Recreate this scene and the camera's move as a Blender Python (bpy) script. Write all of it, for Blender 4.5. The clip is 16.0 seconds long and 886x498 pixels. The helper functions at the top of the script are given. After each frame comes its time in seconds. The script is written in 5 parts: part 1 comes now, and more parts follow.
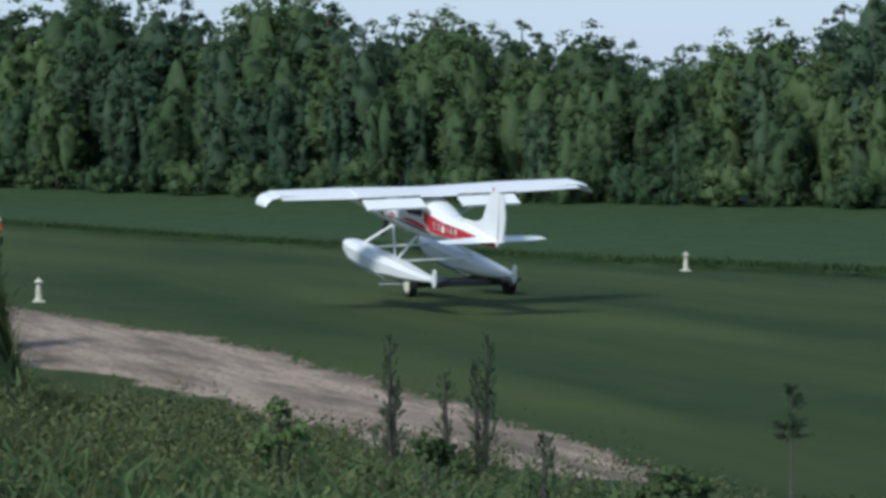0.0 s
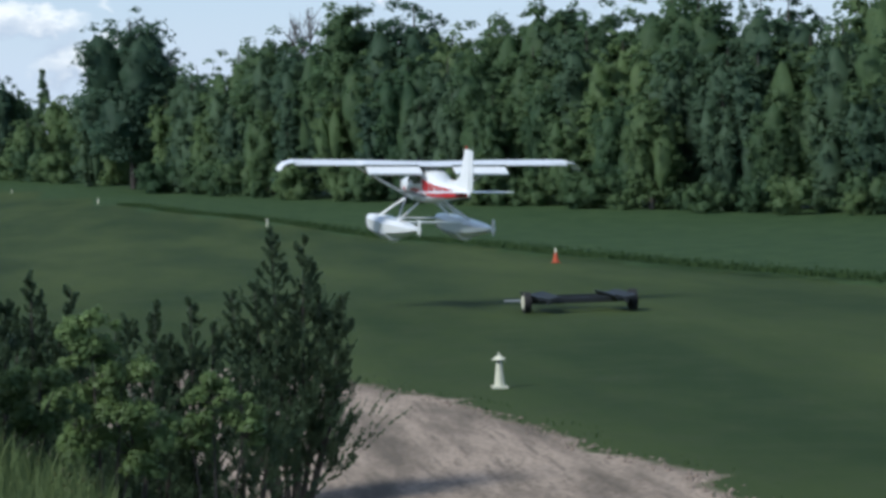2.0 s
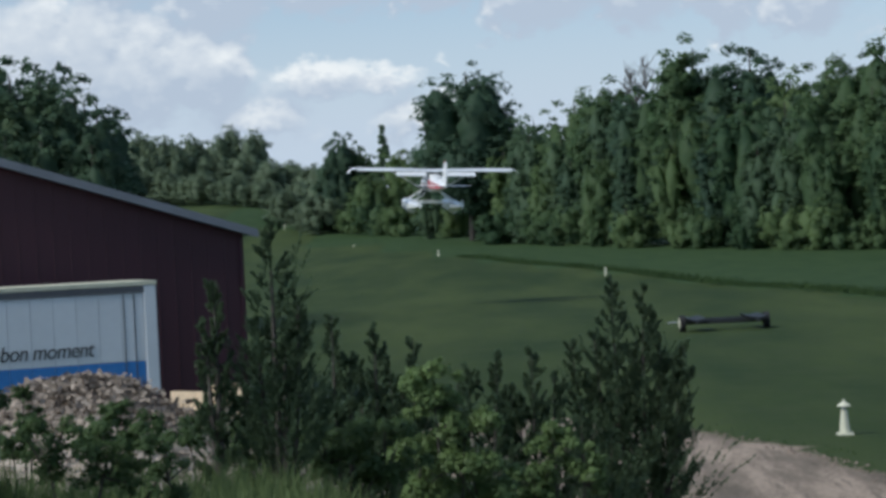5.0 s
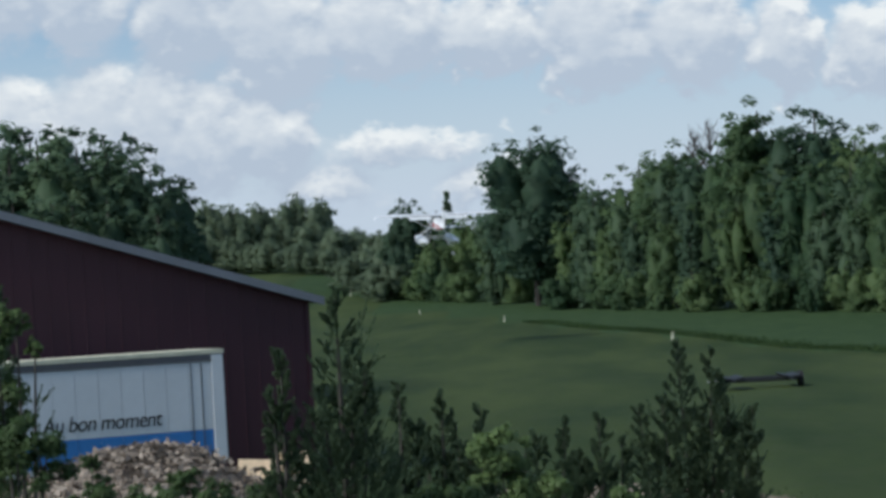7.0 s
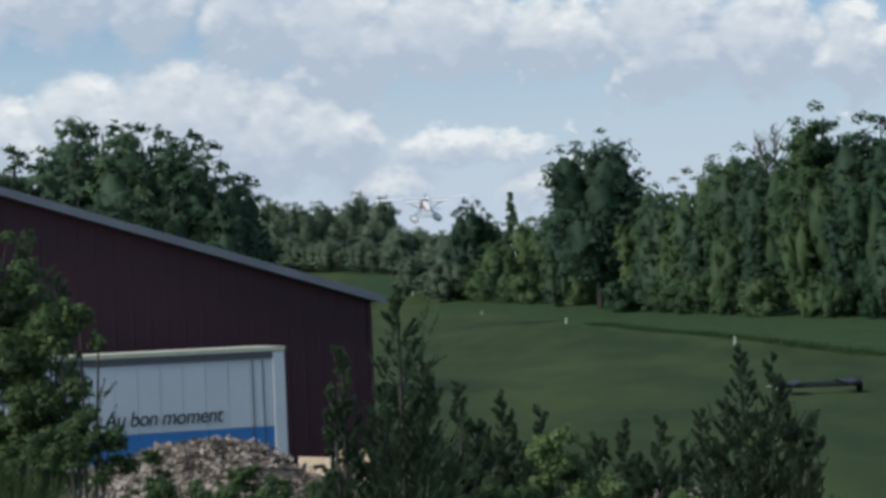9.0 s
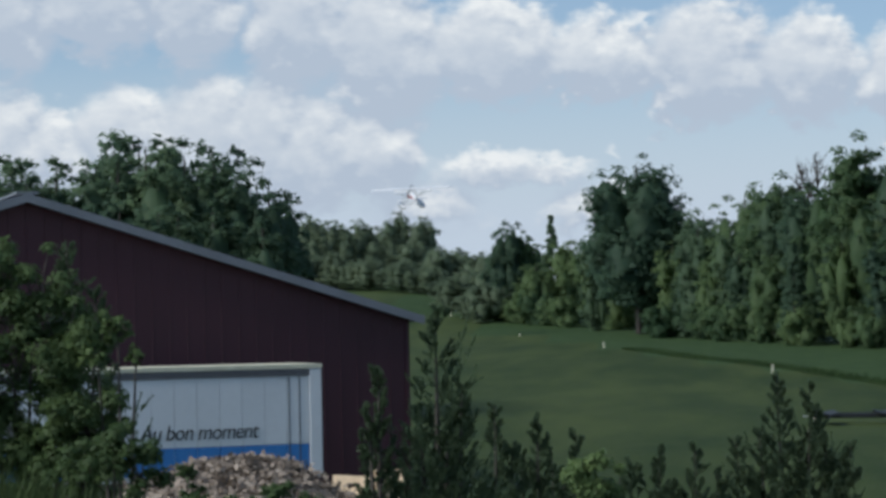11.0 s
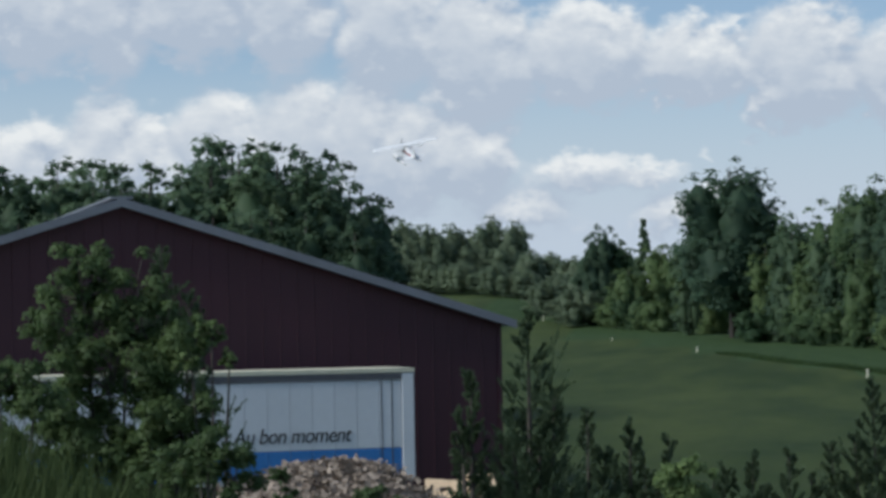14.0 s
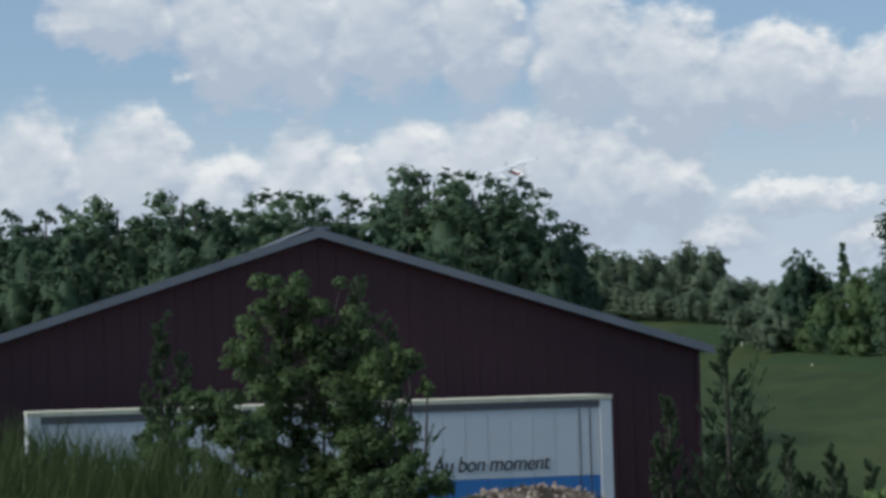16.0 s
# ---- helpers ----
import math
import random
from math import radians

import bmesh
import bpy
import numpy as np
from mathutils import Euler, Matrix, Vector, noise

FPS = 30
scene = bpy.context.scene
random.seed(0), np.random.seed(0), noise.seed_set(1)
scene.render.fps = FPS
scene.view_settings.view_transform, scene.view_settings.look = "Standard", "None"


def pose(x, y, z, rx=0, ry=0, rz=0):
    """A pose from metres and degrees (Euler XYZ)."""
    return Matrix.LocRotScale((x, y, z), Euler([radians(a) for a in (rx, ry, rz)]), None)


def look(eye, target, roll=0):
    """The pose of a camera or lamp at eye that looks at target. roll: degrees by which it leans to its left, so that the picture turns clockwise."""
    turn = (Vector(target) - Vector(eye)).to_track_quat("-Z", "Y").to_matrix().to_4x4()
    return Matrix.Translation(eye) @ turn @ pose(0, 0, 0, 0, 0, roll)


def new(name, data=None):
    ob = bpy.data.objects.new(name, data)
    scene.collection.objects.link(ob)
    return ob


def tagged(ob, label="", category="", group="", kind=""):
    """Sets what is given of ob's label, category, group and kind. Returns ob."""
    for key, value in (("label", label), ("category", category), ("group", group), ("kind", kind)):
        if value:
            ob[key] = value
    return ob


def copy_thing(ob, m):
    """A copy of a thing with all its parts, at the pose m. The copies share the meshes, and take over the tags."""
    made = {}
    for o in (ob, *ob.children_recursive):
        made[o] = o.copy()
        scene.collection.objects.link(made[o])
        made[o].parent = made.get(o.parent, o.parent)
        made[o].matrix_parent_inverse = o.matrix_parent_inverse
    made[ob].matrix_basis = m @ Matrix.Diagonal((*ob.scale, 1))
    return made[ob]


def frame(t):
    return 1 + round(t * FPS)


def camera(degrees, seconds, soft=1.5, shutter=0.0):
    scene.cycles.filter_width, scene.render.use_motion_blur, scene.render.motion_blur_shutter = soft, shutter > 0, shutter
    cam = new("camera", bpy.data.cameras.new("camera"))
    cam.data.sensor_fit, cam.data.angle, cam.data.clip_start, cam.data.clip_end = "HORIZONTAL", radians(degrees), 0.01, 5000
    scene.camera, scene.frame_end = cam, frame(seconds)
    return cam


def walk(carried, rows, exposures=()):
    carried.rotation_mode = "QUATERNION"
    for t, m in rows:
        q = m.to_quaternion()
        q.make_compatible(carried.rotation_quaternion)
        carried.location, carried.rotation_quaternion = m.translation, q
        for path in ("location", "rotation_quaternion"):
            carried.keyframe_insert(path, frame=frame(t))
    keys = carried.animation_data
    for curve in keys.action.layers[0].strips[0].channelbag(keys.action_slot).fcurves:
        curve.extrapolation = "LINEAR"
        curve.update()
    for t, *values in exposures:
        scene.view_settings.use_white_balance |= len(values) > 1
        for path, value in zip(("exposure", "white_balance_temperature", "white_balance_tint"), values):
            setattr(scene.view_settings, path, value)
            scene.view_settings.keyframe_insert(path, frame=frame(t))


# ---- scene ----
# The eye stands on a bank beside a grass airstrip and pans; 0 degrees is straight along +y.
cam = camera(22.18, 16.0, soft=3.5)
EYE = 5.1
ROWS = [
    (0.0, -8.86, -21.22, 22.66, -2.66, -0.12),
    (0.1, -8.12, -20.55, 21.55, -2.51, -0.13),
    (0.2, -7.41, -19.86, 20.45, -2.36, -0.15),
    (0.3, -6.72, -19.15, 19.34, -2.22, -0.16),
    (0.4, -6.07, -18.43, 18.24, -2.07, -0.18),
    (0.5, -5.45, -17.68, 17.13, -1.92, -0.19),
    (0.6, -4.21, -14.40, 16.32, -1.93, -0.33),
    (0.7, -3.07, -11.08, 15.50, -1.94, -0.48),
    (0.8, -2.03, -7.74, 14.69, -1.94, -0.62),
    (0.9, -1.08, -4.37, 13.87, -1.95, -0.77),
    (1.0, -0.23, -0.97, 13.06, -1.96, -0.91),
    (1.5, -0.00, -0.00, 9.89, -1.85, -1.25),
    (2.0, -0.00, -0.00, 6.52, -2.11, -1.44),
    (2.5, -0.00, -0.00, 3.34, -2.01, -1.41),
    (3.0, -0.00, -0.00, 1.59, -1.07, -1.79),
    (3.5, 0.00, -0.00, -0.00, -0.69, -2.27),
    (4.0, 0.00, -0.00, -0.99, -0.90, -2.46),
    (6.5, 0.00, -0.00, -3.05, 0.79, -3.17),
    (7.0, 0.00, -0.00, -3.57, 1.19, -3.34),
    (7.5, 0.00, -0.00, -4.28, 1.19, -3.55),
    (8.0, 0.00, -0.00, -5.67, 1.42, -3.11),
    (8.5, 0.00, -0.00, -5.22, 1.43, -2.77),
    (9.0, 0.00, -0.00, -5.16, 1.28, -2.45),
    (11.5, 0.00, -0.00, -6.38, 2.00, -0.83),
    (12.0, 0.00, -0.00, -6.56, 2.09, -0.76),
    (12.5, 0.00, -0.00, -6.56, 2.13, -0.88),
    (13.0, 0.00, -0.00, -7.14, 2.22, -1.25),
    (13.5, 0.00, -0.00, -7.78, 1.96, -1.04),
    (14.0, 0.00, -0.00, -8.48, 1.99, -1.06),
    (14.5, 0.00, -0.00, -10.27, 2.82, -0.99),
    (15.0, 0.00, -0.00, -11.67, 3.33, -0.66),
    (15.5, 0.00, -0.00, -12.43, 3.21, -0.67),
    (16.0, 0.00, -0.00, -13.43, 2.80, -1.56),
]
walk(cam, [(t, pose(x, y, EYE, 0, 0, -yaw) @ pose(0, 0, 0, 90 + pitch) @ pose(0, 0, 0, 0, 0, roll)) for t, x, y, yaw, pitch, roll in ROWS],
     exposures=[(0.0, 0.1, 5720, 6), (0.5, 0.22, 5720, 6), (2.5, 0.2, 5720, 7), (3.5, -0.04, 5780, 7), (6.5, 0.03, 5880, 7), (7.0, -0.03, 5900, 7), (12.0, -0.07, 5930, 8), (16.0, -0.12, 5950, 8)])

# ---- light ----
SUN_AZ, SUN_EL = -121.0, 43.0   # degrees clockwise from +y, degrees above the ground
sun = new("sun", bpy.data.lights.new("sun", "SUN"))
sun.data.energy, sun.data.angle, sun.data.color = 3.1, radians(16.0), (1.0, 0.95, 0.86)
a, e = radians(SUN_AZ), radians(SUN_EL)
sun.matrix_world = look((0, 0, 60), (-math.sin(a) * math.cos(e), -math.cos(a) * math.cos(e), 60 - math.sin(e)))

world = bpy.data.worlds.new("sky")
scene.world = world
world.use_nodes = True
wt = world.node_tree
wt.nodes.clear()


def wnode(kind, **values):
    n = wt.nodes.new(kind)
    for key, value in values.items():
        n.inputs[int(key[1:])].default_value = value
    return n


def wmath(op, a, b=None, c=None, clamp=False):
    n = wt.nodes.new("ShaderNodeMath")
    n.operation, n.use_clamp = op, clamp
    for i, v in enumerate((a, b, c)):
        if v is None:
            continue
        if isinstance(v, (int, float)):
            n.inputs[i].default_value = v
        else:
            wt.links.new(v, n.inputs[i])
    return n.outputs[0]


sky = wt.nodes.new("ShaderNodeTexSky")
sky.sky_type, sky.sun_disc, sky.sun_elevation, sky.sun_rotation = "NISHITA", False, radians(SUN_EL), radians(SUN_AZ)
sky.air_density, sky.dust_density, sky.ozone_density = 1.0, 0.4, 3.0
coord = wt.nodes.new("ShaderNodeTexCoord")
sep = wt.nodes.new("ShaderNodeSeparateXYZ")
wt.links.new(coord.outputs["Generated"], sep.inputs[0])
# azimuth and elevation in degrees
az = wmath("MULTIPLY", wmath("ARCTAN2", sep.outputs[0], sep.outputs[1]), 57.2958)
el = wmath("MULTIPLY", wmath("ARCSINE", sep.outputs[2]), 57.2958)


def wnoise(vec, scale, detail, rough):
    n = wt.nodes.new("ShaderNodeTexNoise")
    n.inputs["Scale"].default_value, n.inputs["Detail"].default_value, n.inputs["Roughness"].default_value = scale, detail, rough
    wt.links.new(vec, n.inputs["Vector"])
    return wmath("SUBTRACT", n.outputs["Fac"], 0.5)


# (azimuth, elevation of the flat base, half width, height) of the cumulus heads
CLOUDS = [(-26.0, 4.0, 2.4, 2.4), (-23.6, 4.1, 1.5, 2.55), (-21.1, 4.1, 1.7, 2.45), (-19.0, 4.0, 1.3, 1.5), (-17.0, 4.1, 1.3, 2.0), (-15.8, 4.1, 1.0, 1.65), (-14.0, 4.2, 1.5, 1.95),
          (-12.0, 4.2, 1.7, 2.2), (-10.4, 4.2, 1.25, 2.5), (-9.2, 4.2, 1.2, 1.75), (-7.8, 4.1, 1.3, 1.5), (-5.2, 3.8, 1.6, 0.82), (-3.6, 3.7, 1.6, 0.74), (-1.9, 4.2, 0.5, 0.4), (-0.6, 4.5, 0.6, 0.4),
          (-6.5, 2.9, 1.6, 0.9), (-2.2, 2.7, 2.0, 0.9),
          (-21.5, 8.9, 1.8, 1.6), (-18.8, 8.1, 1.5, 2.2), (-16.9, 8.0, 1.4, 2.4), (-14.6, 8.3, 1.7, 2.2), (-12.4, 8.1, 1.3, 2.2), (-9.8, 7.5, 1.5, 2.1), (-7.5, 6.7, 1.8, 2.1), (-4.7, 6.6, 1.9, 1.7), (-2.0, 6.4, 1.6, 1.4),
          (0.6, 6.2, 1.8, 1.9), (3.2, 6.0, 1.5, 1.7), (5.4, 5.6, 1.0, 1.6), (7.4, 5.3, 1.2, 1.5), (9.0, 4.3, 0.7, 0.35), (12.0, 4.3, 1.4, 0.5), (18.4, 4.2, 0.7, 0.35), (20.4, 4.3, 1.3, 0.6), (24.0, 4.6, 1.2, 0.4), (30.0, 4.8, 1.4, 0.5)]


def cloud_field(lift):
    """How deep inside a cloud a direction lies, taken lift degrees higher up."""
    here = el if not lift else wmath("ADD", el, lift)
    vec = wt.nodes.new("ShaderNodeCombineXYZ")
    wt.links.new(az, vec.inputs[0])
    wt.links.new(wmath("MULTIPLY", here, 1.5), vec.inputs[1])
    slow, puff, fine = wnoise(vec.outputs[0], 0.28, 3, 0.5), wnoise(vec.outputs[0], 0.9, 4, 0.55), wnoise(vec.outputs[0], 2.2, 4, 0.52)
    a2 = wmath("ADD", az, wmath("ADD", wmath("MULTIPLY", slow, 1.6), wmath("MULTIPLY", puff, 1.5)))
    e2 = wmath("ADD", here, wmath("ADD", wmath("MULTIPLY", puff, 1.5), wmath("MULTIPLY", fine, 0.7)))
    best = None
    for ca, ce, cw, ch in CLOUDS:
        dx = wmath("DIVIDE", wmath("SUBTRACT", a2, ca), cw)
        above = wmath("DIVIDE", wmath("SUBTRACT", e2, ce), ch)
        dz = wmath("MAXIMUM", above, wmath("MULTIPLY", above, -1.3))
        d = wmath("SUBTRACT", min(1.0, ch - 0.3), wmath("ADD", wmath("MULTIPLY", dx, dx), wmath("MULTIPLY", dz, dz)))
        best = d if best is None else wmath("SMOOTH_MAX", best, d, 0.5)
    # looser cloud away from the named heads and higher up
    loose = wmath("SUBTRACT", wmath("MULTIPLY", wnoise(vec.outputs[0], 0.11, 5, 0.6), 6.0), 0.7)
    return wmath("MAXIMUM", best, loose), fine


inside, fine = cloud_field(0.0)
higher, _ = cloud_field(0.45)
soft_mask = wt.nodes.new("ShaderNodeMapRange")
soft_mask.interpolation_type = "SMOOTHSTEP"
soft_mask.inputs["From Min"].default_value, soft_mask.inputs["From Max"].default_value = -0.25, 0.45
soft_mask.inputs["To Max"].default_value = 0.96
wt.links.new(inside, soft_mask.inputs["Value"])
rim = wmath("SUBTRACT", wmath("MINIMUM", inside, 1.0), wmath("MAXIMUM", higher, -0.6))
lit = wmath("ADD", wmath("ADD", 0.16, wmath("MULTIPLY", rim, 1.15)), wmath("MULTIPLY", fine, 0.3), clamp=True)
shade = wt.nodes.new("ShaderNodeMix")
shade.data_type = "RGBA"
wt.links.new(lit, shade.inputs["Factor"])
shade.inputs["A"].default_value = (5.0, 5.45, 6.1, 1)
shade.inputs["B"].default_value = (9.3, 9.0, 8.45, 1)
# pale haze low over the land
haze = wt.nodes.new("ShaderNodeMapRange")
haze.inputs["From Min"].default_value, haze.inputs["From Max"].default_value, haze.inputs["To Min"].default_value, haze.inputs["To Max"].default_value = 2.5, 7.0, 0.97, 0.2
wt.links.new(el, haze.inputs["Value"])
low = wt.nodes.new("ShaderNodeMix")
low.data_type = "RGBA"
wt.links.new(haze.outputs[0], low.inputs["Factor"])
wt.links.new(sky.outputs[0], low.inputs["A"])
low.inputs["B"].default_value = (5.8, 6.3, 6.9, 1)
mixed = wt.nodes.new("ShaderNodeMix")
mixed.data_type = "RGBA"
wt.links.new(soft_mask.outputs[0], mixed.inputs["Factor"])
wt.links.new(low.outputs["Result"], mixed.inputs["A"])
wt.links.new(shade.outputs["Result"], mixed.inputs["B"])
bg = wt.nodes.new("ShaderNodeBackground")
bg.inputs["Strength"].default_value = 0.1
wt.links.new(mixed.outputs["Result"], bg.inputs["Color"])
wo = wt.nodes.new("ShaderNodeOutputWorld")
wt.links.new(bg.outputs[0], wo.inputs[0])

# ---- materials ----


def material(name, color, rough=0.7, metal=0.0, vary=0.25, scale=3.0, fine=40.0, bump=0.0, rnd=0.0, island=0.0, translucent=0.0, spec=0.4, second=None, coat=0.0, span=(0.42, 1.08)):
    """A node material: colour varied at two scales, by object and by island, with a fine bump."""
    m = bpy.data.materials.new(name)
    m.use_nodes = True
    t = m.node_tree
    b = t.nodes["Principled BSDF"]
    b.inputs["Roughness"].default_value, b.inputs["Metallic"].default_value = rough, metal
    b.inputs["Specular IOR Level"].default_value, b.inputs["Coat Weight"].default_value = spec, coat
    tc = t.nodes.new("ShaderNodeTexCoord")
    n1, n2 = t.nodes.new("ShaderNodeTexNoise"), t.nodes.new("ShaderNodeTexNoise")
    for n, s in ((n1, scale), (n2, fine)):
        n.inputs["Scale"].default_value, n.inputs["Detail"].default_value = s, 4
        t.links.new(tc.outputs["Object"], n.inputs["Vector"])
    add = t.nodes.new("ShaderNodeMath")
    add.operation = "MULTIPLY_ADD"
    t.links.new(n2.outputs["Fac"], add.inputs[0])
    add.inputs[1].default_value = 0.5
    t.links.new(n1.outputs["Fac"], add.inputs[2])
    total = add.outputs[0]
    for kind, amount, out in (("ShaderNodeObjectInfo", rnd, "Random"), ("ShaderNodeNewGeometry", island, "Random Per Island")):
        if amount:
            o, q = t.nodes.new(kind), t.nodes.new("ShaderNodeMath")
            q.operation = "MULTIPLY_ADD"
            t.links.new(o.outputs[out], q.inputs[0])
            q.inputs[1].default_value = amount
            t.links.new(total, q.inputs[2])
            total = q.outputs[0]
    ramp = t.nodes.new("ShaderNodeMapRange")
    ramp.inputs["From Min"].default_value, ramp.inputs["From Max"].default_value = span[0], span[1] + rnd + island
    t.links.new(total, ramp.inputs["Value"])
    mix = t.nodes.new("ShaderNodeMix")
    mix.data_type = "RGBA"
    t.links.new(ramp.outputs["Result"], mix.inputs["Factor"])
    other = second or tuple(min(1, c * (1 + vary)) for c in color)
    mix.inputs["A"].default_value = (*(c * (1 - vary) for c in color), 1)
    mix.inputs["B"].default_value = (*other, 1)
    t.links.new(mix.outputs["Result"], b.inputs["Base Color"])
    if bump:
        bu = t.nodes.new("ShaderNodeBump")
        bu.inputs["Strength"].default_value, bu.inputs["Distance"].default_value = bump, 0.02
        t.links.new(n2.outputs["Fac"], bu.inputs["Height"])
        t.links.new(bu.outputs[0], b.inputs["Normal"])
    if translucent:
        tr, ms = t.nodes.new("ShaderNodeBsdfTranslucent"), t.nodes.new("ShaderNodeMixShader")
        t.links.new(mix.outputs["Result"], tr.inputs["Color"])
        ms.inputs[0].default_value = translucent
        t.links.new(b.outputs[0], ms.inputs[1])
        t.links.new(tr.outputs[0], ms.inputs[2])
        t.links.new(ms.outputs[0], t.nodes["Material Output"].inputs[0])
    return m


M_LEAF_BUSH = material("leaf_bush", (0.07, 0.13, 0.05), 0.6, vary=0.4, scale=0.5, fine=3.0, rnd=0.4, island=0.4, translucent=0.48, second=(0.145, 0.21, 0.08), spec=0.25)
M_LEAF = material("leaf_green", (0.068, 0.13, 0.068), 0.6, vary=0.1, scale=0.25, fine=2.0, rnd=1.0, island=0.16, translucent=0.6, second=(0.18, 0.255, 0.105), spec=0.2, span=(0.62, 0.82))
M_LEAF_DARK = material("leaf_dark", (0.068, 0.125, 0.082), 0.6, vary=0.1, scale=0.25, fine=2.0, rnd=0.9, island=0.16, translucent=0.6, second=(0.15, 0.22, 0.12), spec=0.2, span=(0.62, 0.82))
M_LEAF_BRIGHT = material("leaf_bright", (0.1, 0.16, 0.055), 0.55, vary=0.35, scale=0.8, fine=4.0, rnd=0.4, island=0.6, translucent=0.45, second=(0.24, 0.34, 0.125), spec=0.3)
M_CEDAR = material("cedar_sprays", (0.074, 0.125, 0.074), 0.65, vary=0.4, scale=1.2, fine=8.0, rnd=0.3, island=0.6, translucent=0.4, second=(0.15, 0.205, 0.105), spec=0.2)
M_BARK = material("bark", (0.075, 0.065, 0.055), 0.9, vary=0.4, scale=2, fine=30, bump=0.6, rnd=0.4)
M_RED = material("barn_red_steel", (0.046, 0.0125, 0.021), 0.5, vary=0.15, scale=0.6, fine=9, rnd=0.2)
M_ROOF = material("grey_roof_steel", (0.2, 0.21, 0.235), 0.45, metal=0.3, vary=0.15, scale=0.8, fine=12)
M_WHITE = material("white_aircraft_paint", (0.82, 0.82, 0.8), 0.3, vary=0.04, scale=1.5, fine=15, coat=0.3)
M_TRAILER = material("white_trailer_panel", (0.66, 0.68, 0.7), 0.5, vary=0.08, scale=0.7, fine=6, rnd=0.15)
M_BLUE = material("blue_paint", (0.05, 0.2, 0.5), 0.5, vary=0.12, scale=1, fine=8)
M_AREDP = material("red_aircraft_paint", (0.5, 0.03, 0.035), 0.35, vary=0.1, scale=2, fine=20, coat=0.3)
M_STEEL = material("dark_steel", (0.02, 0.023, 0.024), 0.6, metal=0.1, vary=0.3, scale=4, fine=30)
M_TYRE = material("black_rubber", (0.02, 0.02, 0.02), 0.85, vary=0.3, scale=6, fine=60, bump=0.3)
M_ALU = material("grey_aluminium", (0.5, 0.5, 0.5), 0.4, metal=0.7, vary=0.1)
M_RAIL = material("dull_grey_rail", (0.13, 0.13, 0.14), 0.55, metal=0.4, vary=0.15)
M_GLASS = material("dark_window_glass", (0.02, 0.025, 0.03), 0.08, vary=0.1, spec=0.6)
M_BLACK = material("black_lettering", (0.012, 0.012, 0.014), 0.6, vary=0.1)
M_CREAM = material("cream_paint", (0.6, 0.58, 0.44), 0.6, vary=0.15, scale=3, fine=20)
M_ORANGE = material("orange_cone_plastic", (0.45, 0.08, 0.03), 0.5, vary=0.15)
M_DIRT = material("dry_dirt", (0.2, 0.155, 0.12), 0.95, vary=0.35, scale=2, fine=18, island=0.6, bump=0.5)
M_MULCH = material("wood_chips", (0.15, 0.105, 0.075), 0.9, vary=0.5, scale=2, fine=15, island=1.0, second=(0.5, 0.42, 0.34))
M_PLY = material("pale_plywood", (0.62, 0.47, 0.3), 0.7, vary=0.2, scale=1.5, fine=12)
M_WEED = material("weed_stalks", (0.042, 0.08, 0.024), 0.7, vary=0.4, scale=0.5, fine=3, island=0.9, translucent=0.25, second=(0.19, 0.2, 0.085), spec=0.2)
# far-tree leaves: distance haze is put into this pale grey-green colour
M_LEAF_HAZED = material("leaf_hazed", (0.17, 0.245, 0.15), 0.6, vary=0.3, scale=0.25, fine=2.0, rnd=0.6, island=0.2, translucent=0.6, second=(0.26, 0.32, 0.2), spec=0.25)
# bank grass again, with the sun on the knoll put into its colour
M_KNOLLGRASS_SUN = material("knoll_grass", (0.11, 0.165, 0.058), 0.7, vary=0.3, scale=0.6, fine=3, island=0.7, translucent=0.35, second=(0.21, 0.265, 0.105), spec=0.2)
# tall grass lightened in colour for the light on the bank
M_BANKGRASS = material("bank_grass", (0.045, 0.082, 0.026), 0.7, vary=0.3, scale=0.6, fine=3, island=0.7, translucent=0.3, second=(0.1, 0.135, 0.045), spec=0.2)
M_GRASSB = material("tall_grass", (0.032, 0.066, 0.02), 0.7, vary=0.35, scale=0.06, fine=0.6, island=0.7, translucent=0.25, second=(0.06, 0.1, 0.03), spec=0.2)

# ---- builders ----


def mesh_object(name, verts, faces, mat, parent=None, label="", smooth=False, normals=None):
    me = bpy.data.meshes.new(name)
    me.from_pydata([tuple(v) for v in verts], [], [tuple(f) for f in faces])
    me.materials.append(mat)
    if smooth:
        me.polygons.foreach_set("use_smooth", [True] * len(me.polygons))
    me.update()
    if normals is not None:
        me.normals_split_custom_set(normals.tolist())
    ob = new(name, me)
    if parent:
        ob.parent = parent
    if label:
        ob["label"] = label
    return ob


def part(name, bm, mat, parent=None, label="", smooth=False):
    me = bpy.data.meshes.new(name)
    bmesh.ops.recalc_face_normals(bm, faces=bm.faces)
    bm.to_mesh(me)
    bm.free()
    me.materials.append(mat)
    if smooth:
        me.polygons.foreach_set("use_smooth", [True] * len(me.polygons))
    ob = new(name, me)
    if parent:
        ob.parent = parent
    if label:
        ob["label"] = label
    return ob


def box(bm, x0, x1, y0, y1, z0, z1, bevel=0.0):
    r = bmesh.ops.create_cube(bm, size=1.0, matrix=Matrix.Translation(((x0 + x1) / 2, (y0 + y1) / 2, (z0 + z1) / 2)) @ Matrix.Diagonal((x1 - x0, y1 - y0, z1 - z0, 1)))
    if bevel:
        edges = list({ed for v in r["verts"] for ed in v.link_edges})
        bmesh.ops.bevel(bm, geom=edges, offset=bevel, segments=1, affect="EDGES")
    return bm


